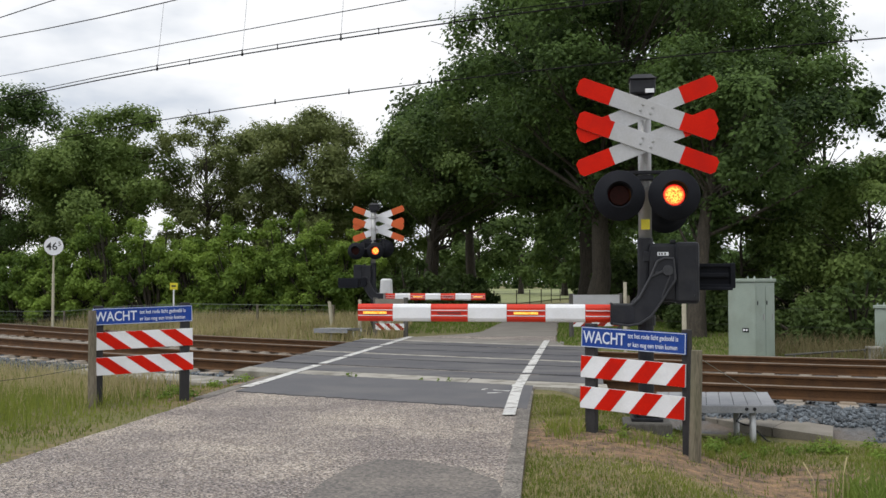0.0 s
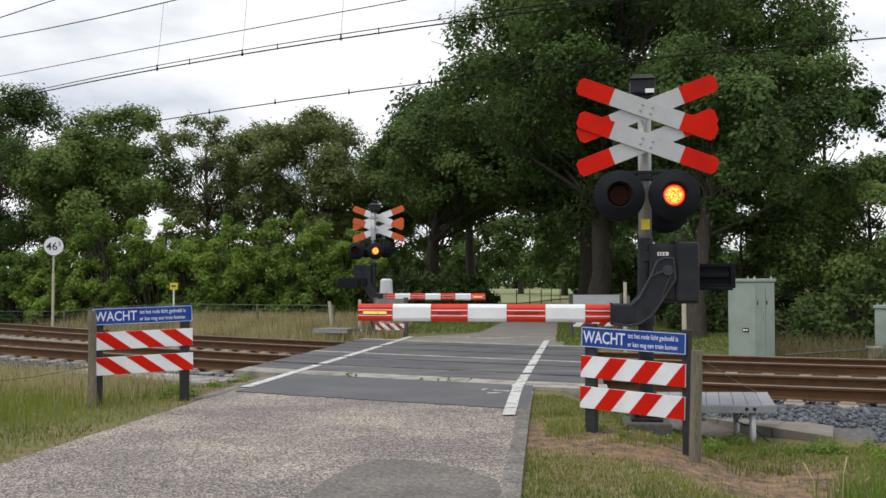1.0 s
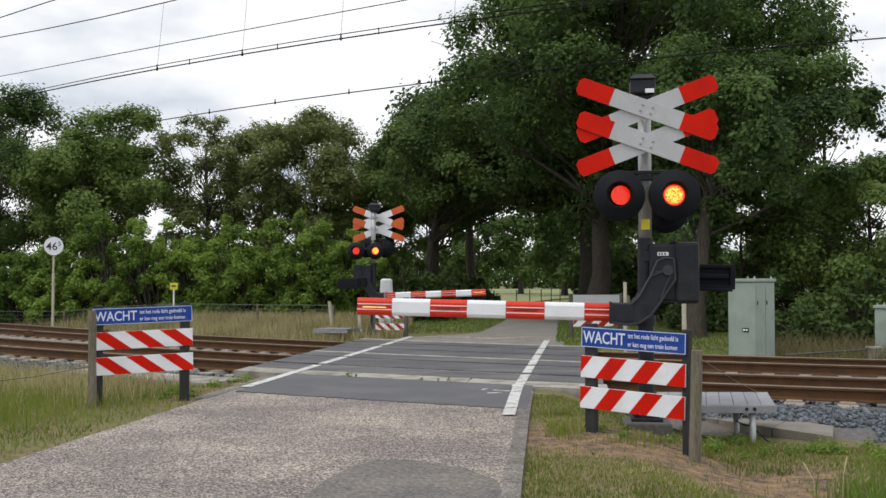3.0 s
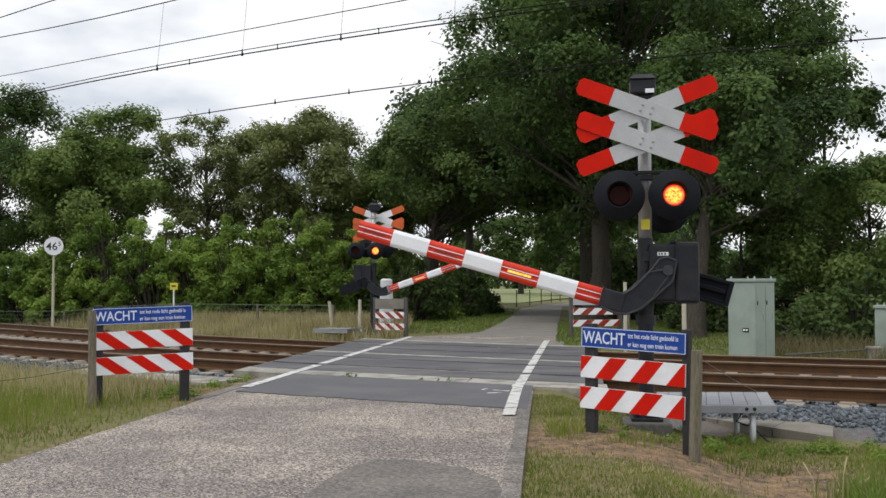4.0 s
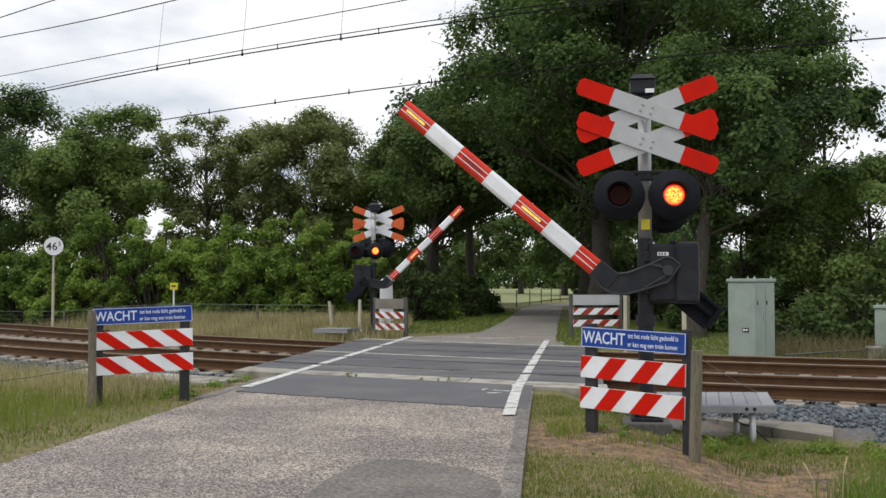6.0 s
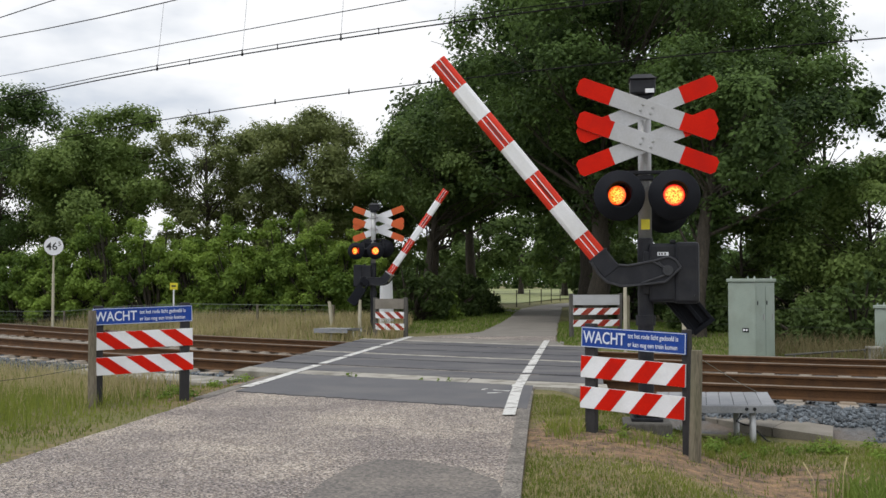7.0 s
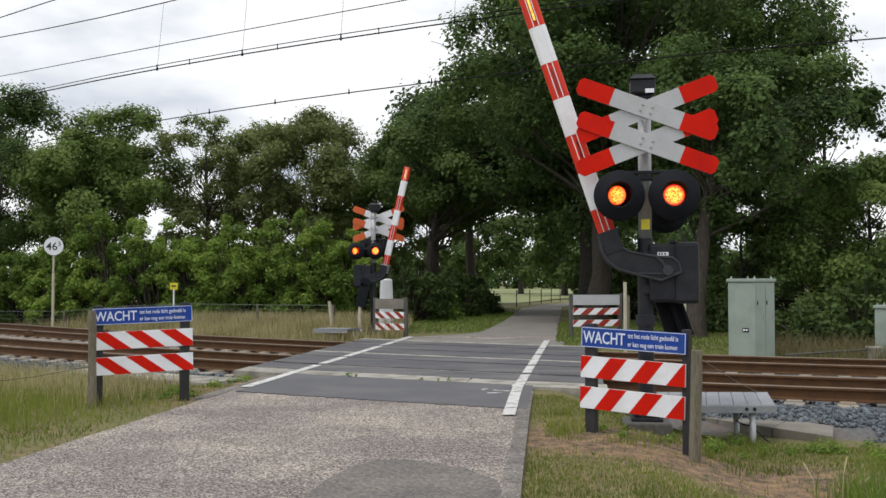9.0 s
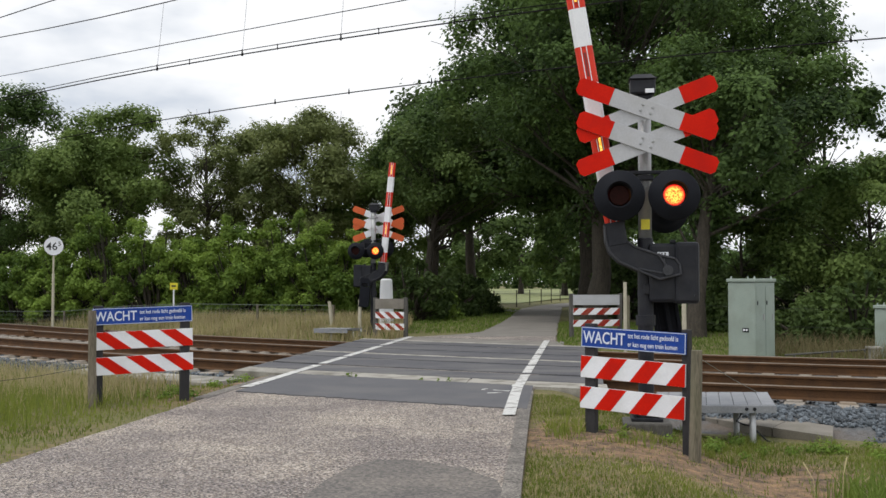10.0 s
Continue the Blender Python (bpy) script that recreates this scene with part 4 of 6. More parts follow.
    box(bm, (0.16, 0.20, 0.10), (0.06, 0.0, 1.62), 0.01)
    box(bm, (0.16, 0.20, 0.10), (0.06, 0.0, 1.30), 0.01)
    part("barrier_machine", bm, M["black"], th, "black barrier drive housing bolted to the mast")
    bm = bmesh.new()
    box(bm, (0.105, 0.004, 0.035), (0.16, -0.133, 1.645))
    part("type_plate", bm, M["sign_white"], th, "small white type plate")
    for bx in (-0.035, -0.01, 0.02):
        bm = bmesh.new()
        box(bm, (0.012, 0.003, 0.022), (0.16 + bx, -0.1365, 1.645))
        part("plate_bar", bm, M["letter_black"], th)
    # barrier arm; its origin lies on the axle
    arm = new("barrier_arm")
    arm.parent = th
    ax = Vector((0.20, -0.17, axle_z))
    arm.location = ax
    neck = [(-0.52, -0.513), (-0.52, -0.33), (-0.335, -0.33), (-0.27, -0.265), (-0.155, -0.05), (-0.10, 0.085), (-0.035, 0.118), (0.055, 0.112), (0.07, -0.09), (-0.07, -0.31), (-0.155, -0.435), (-0.265, -0.513), (-0.38, -0.53)]
    for y0, out in ((0.0, -1), (0.36, 1)):
        bm = bmesh.new()
        slab(bm, neck, y0 - 0.025, y0 + 0.025, 0.006)
        part("arm_casting", bm, M["black"], arm, "black cast swan-neck arm")
        yr = y0 + out * 0.030
        ribs = [(a, b, 0.012) for a, b in zip(neck[2:], neck[3:] + neck[:1])]
        ribs += [((-0.16, -0.06), (0.02, 0.02), 0.013), ((-0.12, -0.02), (0.06, -0.02), 0.010), ((-0.06, -0.27), (0.02, -0.05), 0.010)]
        for a, b, r in ribs:
            bm = bmesh.new()
            rod(bm, (a[0], yr, a[1]), (b[0], yr, b[1]), r, n=6)
            part("rib", bm, M["rib"], arm)
        bm = bmesh.new()
        rod(bm, (0, y0 - 0.05, 0), (0, y0 + 0.05, 0), 0.05, n=16)
        part("axle_boss", bm, M["rib"], arm)
    BY = 0.17
    bm = bmesh.new()
    box(bm, (0.225, 0.40, 0.19), (-0.425, BY, -0.421), 0.012)
    box(bm, (0.022, 0.40, 0.21), (-0.532, BY, -0.421), 0.006)
    part("boom_socket", bm, socket, arm, "socket that holds the boom")
    # counterweights on two levers behind the housing
    bm = bmesh.new()
    for z in (0.055, -0.15):
        box(bm, (0.70, 0.06, 0.035), (0.325, 0.44, z), 0.006)
    box(bm, (0.05, 0.07, 0.25), (0.665, 0.44, -0.048), 0.008)
    box(bm, (0.50, 0.03, 0.20), (0.40, 0.46, -0.045), 0.008)
    box(bm, (0.46, 0.06, 0.05), (0.40, 0.43, -0.045), 0.012)
    box(bm, (0.50, 0.11, 0.03), (0.41, 0.42, -0.178), 0.008)
    rod(bm, (0, 0.33, 0), (0, 0.47, 0), 0.045, n=14)
    box(bm, (0.14, 0.05, 0.20), (0.0, 0.44, -0.025), 0.01)
    part("counterweight", bm, M["black_matt"], arm, "black counterweight lever")
    # boom: an extruded tube in white and red bands
    x, widths = -0.543, (0.243, 0.389, 0.386, 0.389, 0.375, 0.389, 0.362)
    hz, hy = 0.088, 0.045
    sect = [(-hy, -hz + 0.035), (-hy + 0.012, -hz + 0.012), (-hy + 0.03, -hz), (hy - 0.03, -hz), (hy, -hz + 0.03), (hy, hz - 0.03), (hy - 0.03, hz), (-hy + 0.03, hz), (-hy + 0.012, hz - 0.012), (-hy, hz - 0.035), (-hy, 0.020), (-hy + 0.008, 0.014), (-hy + 0.008, -0.014), (-hy, -0.020)]
    for i, w in enumerate(v * reach for v in widths):
        bm = bmesh.new()
        g = 0.0008
        # the slot for the light bars is open in the red bands alone
        outline = sect if i % 2 == 0 else sect[:10]
        ra = [bm.verts.new((x - g, BY + a, -0.421 + b)) for a, b in outline]
        rb = [bm.verts.new((x - w + g, BY + a, -0.421 + b)) for a, b in outline]
        k = len(outline)
        for j in range(k):
            bm.faces.new((ra[j], ra[(j + 1) % k], rb[(j + 1) % k], rb[j]))
        bm.faces.new(ra)
        bm.faces.new(rb[::-1])
        bmesh.ops.recalc_face_normals(bm, faces=bm.faces[:])
        part("boom_band", bm, (M["boom_red"] if i % 2 == 0 else M["sign_white"]), arm, "red band of the boom" if i % 2 == 0 else "white band of the boom")
        if i % 2 == 0:
            for face in (-1, 1):
                for z in (0.026, -0.028):
                    bm = bmesh.new()
                    box(bm, (w - 0.006, 0.003, 0.009), (x - w / 2, BY + face * (hy + 0.0015), -0.421 + z))
                    part("light_strip", bm, M["sign_white"], arm)
        if i in (2, 4, 6):
            for face in (-1, 1):
                bm = bmesh.new()
                box(bm, (0.24, 0.014, 0.024), (0, 0, 0))
                bm.normal_update()
                for f in bm.faces:
                    f.material_index = 0 if f.normal.y * face > 0.5 else 1
                bm.faces.ensure_lookup_table()
                led = part("led_bar", bm, [M["led_on"], M["led_off"]], arm, "amber warning light bar")
                led.location = (x - w / 2, BY + face * (hy + 0.004), -0.421)
                leds[i].append((led, face))
        x -= w
    booms.append((arm, ax))
    return th


DISCS, BOOMS, LEDS = {0: [], 1: []}, [], {2: [], 4: [], 6: []}
ROAD_TURN = -8.3


def build_signals():
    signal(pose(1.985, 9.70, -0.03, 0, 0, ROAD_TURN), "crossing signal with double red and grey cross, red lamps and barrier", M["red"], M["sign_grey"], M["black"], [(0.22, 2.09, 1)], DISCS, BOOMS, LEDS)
    # far cross: the whiteness of light from behind is put into plate colour
    signal(pose(-1.86, 26.4, 0.05, 0, 0, 180 + ROAD_TURN), "crossing signal seen from behind with orange and white cross and barrier", M["red_far"], M["sign_white"], M["galvanised"], [(0.40, 2.12, 0), (-0.12, 2.12, 1)], DISCS, BOOMS, LEDS, -0.08, 1.33, 1.05, 1.48)


# ---- warning boards ----
def warning_board(ax, bx, za, zb, depth, label, lean, blue=True, rear=None):
    """Two posts with two striped planks and a text panel above. ax and bx are the ends on plan."""
    a, b = Vector((*ax, 0)), Vector((*bx, 0))
    L = (b - a).length
    ang = math.atan2(b.y - a.y, b.x - a.x)
    th = empty("warning_board", Matrix.Translation(a) @ Matrix.Rotation(ang, 4, "Z"), label, "warning sign", "warning boards")
    slope = math.atan2(zb - za, L)
    for x in ((0.07, L - (0.02 if lean > 0 else 0.07)) if blue else (-0.03, L + 0.03)):
        top = za + (zb - za) * x / L
        bm = bmesh.new()
        box(bm, (0.07 if blue and lean > 0 and x > L / 2 else 0.105, 0.07, top + 0.03 + 0.45), (x, 0.045, (top + 0.03 - 0.45) / 2), 0.008)
        part("post", bm, M["wood_dark"] if blue else M["wood_grey"], th, "dark square post" if blue else "grey timber post")
    tilt = Matrix.Translation((0, 0, za)) @ Matrix.Rotation(-slope, 4, "Y")
    bm = bmesh.new()
    ph = 0.185 if blue else 0.255
    box(bm, (L, 0.02, ph), (L / 2, 0, -ph / 2), 0.003)
    panel = part("text_panel", bm, M["blue"] if blue else rear, th, "blue text panel" if blue else "plain pale rear panel")
    panel.matrix_basis = tilt
    if blue:
        for z in (-0.006, -0.179):
            bm = bmesh.new()
            box(bm, (L - 0.01, 0.003, 0.005), (L / 2, -0.0115, z))
            part("border", bm, M["letter"], panel)
        for x in (0.006, L - 0.006):
            bm = bmesh.new()
            box(bm, (0.005, 0.003, 0.17), (x, -0.0115, -0.0925))
            part("border", bm, M["letter"], panel)
        up = Matrix.Rotation(radians(90), 4, "X")
        lettering("lettering", "WACHT", 0.152, M["letter"], panel, Matrix.Translation((0.022, -0.0125, -0.142)) @ up @ Matrix.Diagonal((L * 0.40 / 0.55, 1, 1, 1)))
        lettering("lettering", "tot het rode licht gedoofd is", 0.062, M["letter"], panel, Matrix.Translation((L * 0.462, -0.0125, -0.075)) @ up @ Matrix.Diagonal((L * 0.515 / 0.78, 1, 1, 1)))
        lettering("lettering", "er kan nog een trein komen", 0.062, M["letter"], panel, Matrix.Translation((L * 0.462, -0.0125, -0.15)) @ up @ Matrix.Diagonal((L * 0.515 / 0.78, 1, 1, 1)))
    for z1 in ((-0.265, -0.545) if blue else (-0.33, -0.62)):
        H = 0.198 if blue else 0.165
        bm = bmesh.new()
        box(bm, (L, 0.018, H), (L / 2, 0, z1 - H / 2), 0.002)
        plank = part("plank", bm, M["sign_white"], th, "white plank with slanting red stripes")
        plank.matrix_basis = tilt
        per, sh = L * 0.342, L * (0.15 if lean > 0 else 0.24)
        for k in range(-2, 4):
            t0 = (0.295 if lean > 0 else 0.315) * L + k * per
            t1 = t0 + per * 0.48
            off = -sh if lean > 0 else sh
            pts = [(t0 + off, z1 - H + 0.001), (t1 + off, z1 - H + 0.001), (t1, z1 - 0.001), (t0, z1 - 0.001)]
            pts = clip_x(pts, 0.002, L - 0.002)
            if len(pts) > 2:
                bm = bmesh.new()
                slab(bm, pts, -0.012, 0.012)
                part("stripe", bm, M["red"] if blue else M["red_faded"], plank, "red reflective stripe")
    return th


def build_boards():
    warning_board((1.282, 9.13), (2.09, 8.50), 0.934, 0.902, 0, "blue and red-white warning board beside the barrier mast", 1)
    warning_board((-3.895, 11.0), (-2.915, 11.5), 1.045, 1.075, 0, "blue and red-white warning board in tall roadside grass", -1)
    warning_board((3.22, 24.5), (4.42, 24.8), 1.03, 1.03, 0, "weathered red-white warning board with plain pale rear panel", 1, False, M["sign_grey"])
    warning_board((-1.72, 25.2), (-0.98, 24.7), 0.92, 0.93, 0, "weathered red-white warning board behind the far mast", -1, False, M["slab"])


# ---- small roadside things ----
def round_post(x, y, h, r, label, lean=(0, 0), mat="wood_post"):
    bm = bmesh.new()
    z0 = ground_z(x, y)
    n = 14
    rnd = random.Random(int((x * 31 + y * 7) * 10))
    rings = []
    for k in range(6):
        t = k / 5
        rr = r * (1.05 - 0.12 * t)
        rings.append([bm.verts.new((lean[0] * t + rr * math.cos(a / n * math.tau) * rnd.uniform(0.94, 1.06), lean[1] * t + rr * math.sin(a / n * math.tau) * rnd.uniform(0.94, 1.06), -0.25 + t * (h + 0.25))) for a in range(n)])
    for a, b in zip(rings, rings[1:]):
        for i in range(n):
            bm.faces.new((a[i], a[(i + 1) % n], b[(i + 1) % n], b[i]))
    bm.faces.new(rings[-1])
    ob = part("wooden_post", bm, M[mat])
    ob.location = (x, y, z0)
    return tagged(ob, label, "post", "roadside posts")


def build_posts():
    round_post(2.082, 8.25, 0.92, 0.050, "weathered round timber post beside the warning board", (0.03, 0))
    round_post(-3.83, 10.85, 1.06, 0.045, "weathered round timber post covering the board's end", (-0.01, 0))
    round_post(3.55, 19.3, 1.72, 0.035, "thin pale timber stake behind the tracks", mat="cream")
    round_post(4.60, 18.9, 1.40, 0.045, "pale timber stake behind the barrier machine", mat="cream")
    round_post(-3.0, 27.2, 0.85, 0.052, "pale leaning timber fence post", (-0.12, 0), "cream")
    round_post(-2.2, 26.2, 0.95, 0.048, "pale timber post beside the far mast", mat="cream")


def build_deck():
    """A low grey platform on steel legs."""
    th = empty("maintenance_platform", pose(2.09, 9.95, 0.01), "low grey plank platform on galvanised steel legs", "platform")
    bm = bmesh.new()
    n = 9
    for i in range(n):
        x0, x1 = i / n * 1.24, (i + 1) / n * 1.24 - 0.006
        b2 = bmesh.new()
        sk = 0.30
        vs = [(x0, 0), (x1, 0), (x1 + sk, 1.15), (x0 + sk, 1.15)]
        top = [b2.verts.new((x, y, 0.105)) for x, y in vs]
        low = [b2.verts.new((x, y, 0.065)) for x, y in vs]
        b2.faces.new(top)
        b2.faces.new(low[::-1])
        for j in range(4):
            b2.faces.new((top[j], low[j], low[(j + 1) % 4], top[(j + 1) % 4]))
        bmesh.ops.recalc_face_normals(b2, faces=b2.faces[:])
        part("deck_board", b2, M["deck"], th)
    box(bm, (1.36, 0.04, 0.075), (0.56, -0.012, 0.062), 0.004)
    part("front_beam", bm, M["deck"], th)
    bm = bmesh.new()
    box(bm, (1.24, 0.04, 0.075), (0.90, 1.12, 0.025), 0.004)
    part("rear_beam", bm, M["deck"], th)
    for x, y in ((1.02, 0.03), (0.98, 0.45), (-0.07, 0.03), (0.16, 0.45)):
        bm = bmesh.new()
        rod(bm, (x, y, -0.55), (x, y, 0.062), 0.032, n=14)
        part("leg", bm, M["galvanised"], th, "galvanised tube leg", smooth=True)
    for x in (1.02, 0.94):
        bm = bmesh.new()
        rod(bm, (x, -0.04, 0.065), (x, -0.03, 0.065), 0.018, n=10)
        part("bolt", bm, M["black"], th)
    small = copy_thing(th, pose(-2.2, 26.0, 0.04, 0, 0, 180 + ROAD_TURN))
    small.scale = (0.72, 0.4, 1.0)
    # concrete path slabs along the ballast
    for d0, d1, s0, s1, n in ((-5.4, -4.62, -3.2, -0.55, 4),):
        for i in range(n):
            a = s0 + (s1 - s0) * i / n
            b = s0 + (s1 - s0) * (i + 1) / n - 0.015
            z = -0.04
            rows = [(track(t, d0, z), track(t, d1, z)) for t in (a, (a + b) / 2, b)]
            tagged(ribbon("concrete_slab", rows, M["concrete"], None, 0.16), "flat grey concrete path slab beside the ballast", "slab", "path slabs", "structure")
    for i in range(3):
        t0, t1 = i / 3, (i + 1) / 3 - 0.005
        rows = []
        for t in (t0, t1):
            rows.append(((2.75 + 1.25 * t, 12.08 - 1.90 * t, -0.24), (3.40 + 0.90 * t, 12.50 - 1.56 * t, -0.24)))
        tagged(ribbon("concrete_slab", rows, M["slab"], None, 0.10), "flat grey concrete path slab beside the ballast", "slab", "path slabs", "structure")


def build_small():
    a = empty("stay_wire", pose(0, 0, 0), "thin slack wire from the timber post to the ballast", "wire")
    strand("wire", [(2.12, 8.27, 0.72), (2.75, 9.4, 0.42), (3.55, 11.2, 0.10), (3.75, 11.7, -0.18)], 0.0028, M["fence_wire"], a)
    b = empty("stay_wire", pose(0, 0, 0), "thin slack wire from the timber post into the grass", "wire")
    strand("wire", [(-3.85, 10.85, 0.42), (-4.5, 10.9, 0.30), (-5.6, 11.0, 0.17), (-7.5, 11.2, 0.05)], 0.003, M["wood_dark"], b)
    c = empty("cable", pose(0, 0, 0), "black cable hanging under the platform", "cable")
    strand("loop", [(3.02, 10.0, 0.05), (2.96, 10.02, -0.06), (3.05, 10.05, -0.10), (3.14, 10.1, -0.12), (3.28, 10.1, -0.26), (3.45, 10.1, -0.34)], 0.010, M["black"], c)
    for s, d, w in ((-12.2, 1.1, 0.30), (-11.1, 2.6, 0.2)):
        bm = bmesh.new()
        box(bm, (w, 0.24, 0.12), (0, 0, 0.06), 0.02)
        box(bm, (w * 0.6, 0.16, 0.06), (0, 0, 0.15), 0.015)
        ob = part("track_box", bm, M["rust"])
        ob.location = track(s, d, -0.17)
        tagged(ob, "small rusty steel box mounted between the rails", "track equipment", "track boxes")
    bm = bmesh.new()
    rod(bm, (7.1, 20.6, -0.17), (8.9, 20.7, -0.06), 0.022, n=10)
    for x, y, z in ((7.3, 20.61, -0.16), (8.1, 20.65, -0.11), (8.8, 20.69, -0.07)):
        rod(bm, (x, y, -0.6), (x, y, z), 0.022, n=8)
    tagged(part("pipe_rail", bm, M["wood_grey"]), "low weathered grey rail between cabinet and stone", "rail")
    # sloping end plates where the crossing deck meets the open track
    for centre in (-1.87, 1.87):
        for d in (centre - 0.42, centre + 0.42, centre - 1.1):
            for side in (-1,):
                s0 = across(d, side, 0.92)
                s1 = s0 + side * 0.45
                rows = [(track(s0, d - 0.07, 0.0), track(s0, d + 0.07, 0.0)), (track(s1, d - 0.07, -0.12), track(s1, d + 0.07, -0.12))]
                tagged(ribbon("ramp_plate", rows, M["concrete"], None, 0.03), "pale sloping plate at the end of the crossing deck", "ramp plate", "ramp plates", "structure")


def build_cabinets():
    def cab(x, y, w, d, h, turn, label):
        z0 = ground_z(x, y) - 0.05
        th = empty("relay_cabinet", pose(x, y, z0, 0, 0, turn), label, "cabinet", "cabinets")
        bm = bmesh.new()
        box(bm, (w, d, h - 0.08), (0, 0, (h - 0.08) / 2), 0.012)
        part("body", bm, M["cabinet"], th)
        bm = bmesh.new()
        box(bm, (w + 0.05, d + 0.05, 0.07), (0, 0, h - 0.035), 0.012)
        part("roof", bm, M["cabinet"], th, "overhanging cabinet roof")
        for sx in (-1, 1):
            for sy in (-1, 1):
                bm = bmesh.new()
                rod(bm, (sx * (w / 2 - 0.05), sy * (d / 2 - 0.05), h), (sx * (w / 2 - 0.05), sy * (d / 2 - 0.05), h + 0.05), 0.022, 0.012, n=8)
                part("lifting_eye", bm, M["cabinet"], th)
        bm = bmesh.new()
        box(bm, (0.15, 0.012, 0.085), (0.10, -d / 2 - 0.006, h * 0.40), 0.004)
        sock = part("vent_plate", bm, M["black"], th, "black plate with two white discs")
        for sx in (-0.033, 0.033):
            bm = bmesh.new()
            rod(bm, (0.10 + sx, -d / 2 - 0.011, h * 0.40), (0.10 + sx, -d / 2 - 0.016, h * 0.40), 0.024, n=14)
            part("disc", bm, M["sign_white"], sock)
        for k in (0, 1):
            bm = bmesh.new()
            y0 = -d / 2 + 0.03 + k * (d / 2 - 0.02)
            box(bm, (0.014, d / 2 - 0.05, h - 0.22), (w / 2 + 0.004, y0 + (d / 2 - 0.05) / 2, (h - 0.10) / 2), 0.004)
            door = part("door", bm, M["cabinet"], th)
            for hz in (0.10, h - 0.50):
                bm = bmesh.new()
                box(bm, (0.02, 0.02, 0.08), (w / 2 + 0.016, y0 + 0.03, hz), 0.004)
                part("hinge", bm, M["black"], door)
            bm = bmesh.new()
            box(bm, (0.02, 0.03, 0.12), (w / 2 + 0.018, y0 + d / 2 - 0.10, h * 0.55), 0.004)
            part("handle", bm, M["galvanised"], door)
        return th

    cab(6.46, 20.75, 0.67, 0.67, 1.77, -53, "tall sage green steel relay cabinet with double doors")
    cab(9.66, 20.9, 0.9, 0.55, 1.17, -40, "low sage green steel cabinet beside the tracks")
    bm = bmesh.new()
    box(bm, (0.20, 0.20, 0.50), (0, 0, 0.01), 0.03)
    box(bm, (0.27, 0.25, 0.05), (0, 0, 0.27), 0.012)
    ob = part("marker_stone", bm, M["concrete"])
    ob.location = (8.95, 20.6, ground_z(8.95, 20.6))
    tagged(ob, "pale concrete marker stone beside the green cabinet", "marker stone")
    bm = bmesh.new()
    rod(bm, (0, 0, -0.3), (0, 0, 1.40), 0.235, 0.165, n=24)
    rod(bm, (0, 0, 1.40), (0, 0, 1.44), 0.165, 0.12, n=24)
    ob = part("white_column", bm, M["white_plastic"], smooth=False)
    ob.location = (-1.58, 27.6, 0)
    tagged(ob, "smooth white plastic column behind the far mast", "bollard")


def build_line_signs():
    # kilometre disc on a tall pale post
    th = empty("kilometre_sign", pose(-13.0, 33.0, 0.12, 0, 0, 18), "round white kilometre sign on a slim pale post", "railway sign")
    bm = bmesh.new()
    rod(bm, (0, 0.03, -0.7), (0, 0.03, 1.5), 0.045, n=12)
    rod(bm, (0, 0.03, 1.2), (0, 0.03, 2.4), 0.032, n=12)
    part("pole", bm, M["cream"], th, "pale slim pole")
    bm = bmesh.new()
    rod(bm, (0, -0.008, 2.43), (0, 0.008, 2.43), 0.305, n=40)
    disc = part("disc", bm, M["sign_white"], th)
    bm = bmesh.new()
    rod(bm, (0, 0.009, 2.43), (0, 0.020, 2.43), 0.32, n=40)
    part("rim", bm, M["black"], th)
    up = Matrix.Rotation(radians(90), 4, "X")
    lettering("lettering", "46", 0.36, M["letter_black"], disc, Matrix.Translation((-0.235, -0.010, 2.30)) @ up)
    lettering("lettering", "5", 0.20, M["letter_black"], disc, Matrix.Translation((0.135, -0.010, 2.44)) @ up)
    th = empty("marker_sign", pose(-8.84, 32.5, -0.03, 0, 0, 15), "small yellow marker sign on a thin white pole", "marker sign")
    bm = bmesh.new()
    rod(bm, (0, 0.02, -0.7), (0, 0.02, 1.3), 0.028, n=10)
    part("pole", bm, M["white_plastic"], th)
    bm = bmesh.new()
    box(bm, (0.25, 0.016, 0.22), (0, 0, 1.24), 0.004)
    plate = part("plate", bm, M["yellow"], th, "yellow plate with unreadable line")
    bm = bmesh.new()
    box(bm, (0.15, 0.003, 0.05), (0, -0.0095, 1.25))
    part("bar", bm, M["letter_black"], plate)


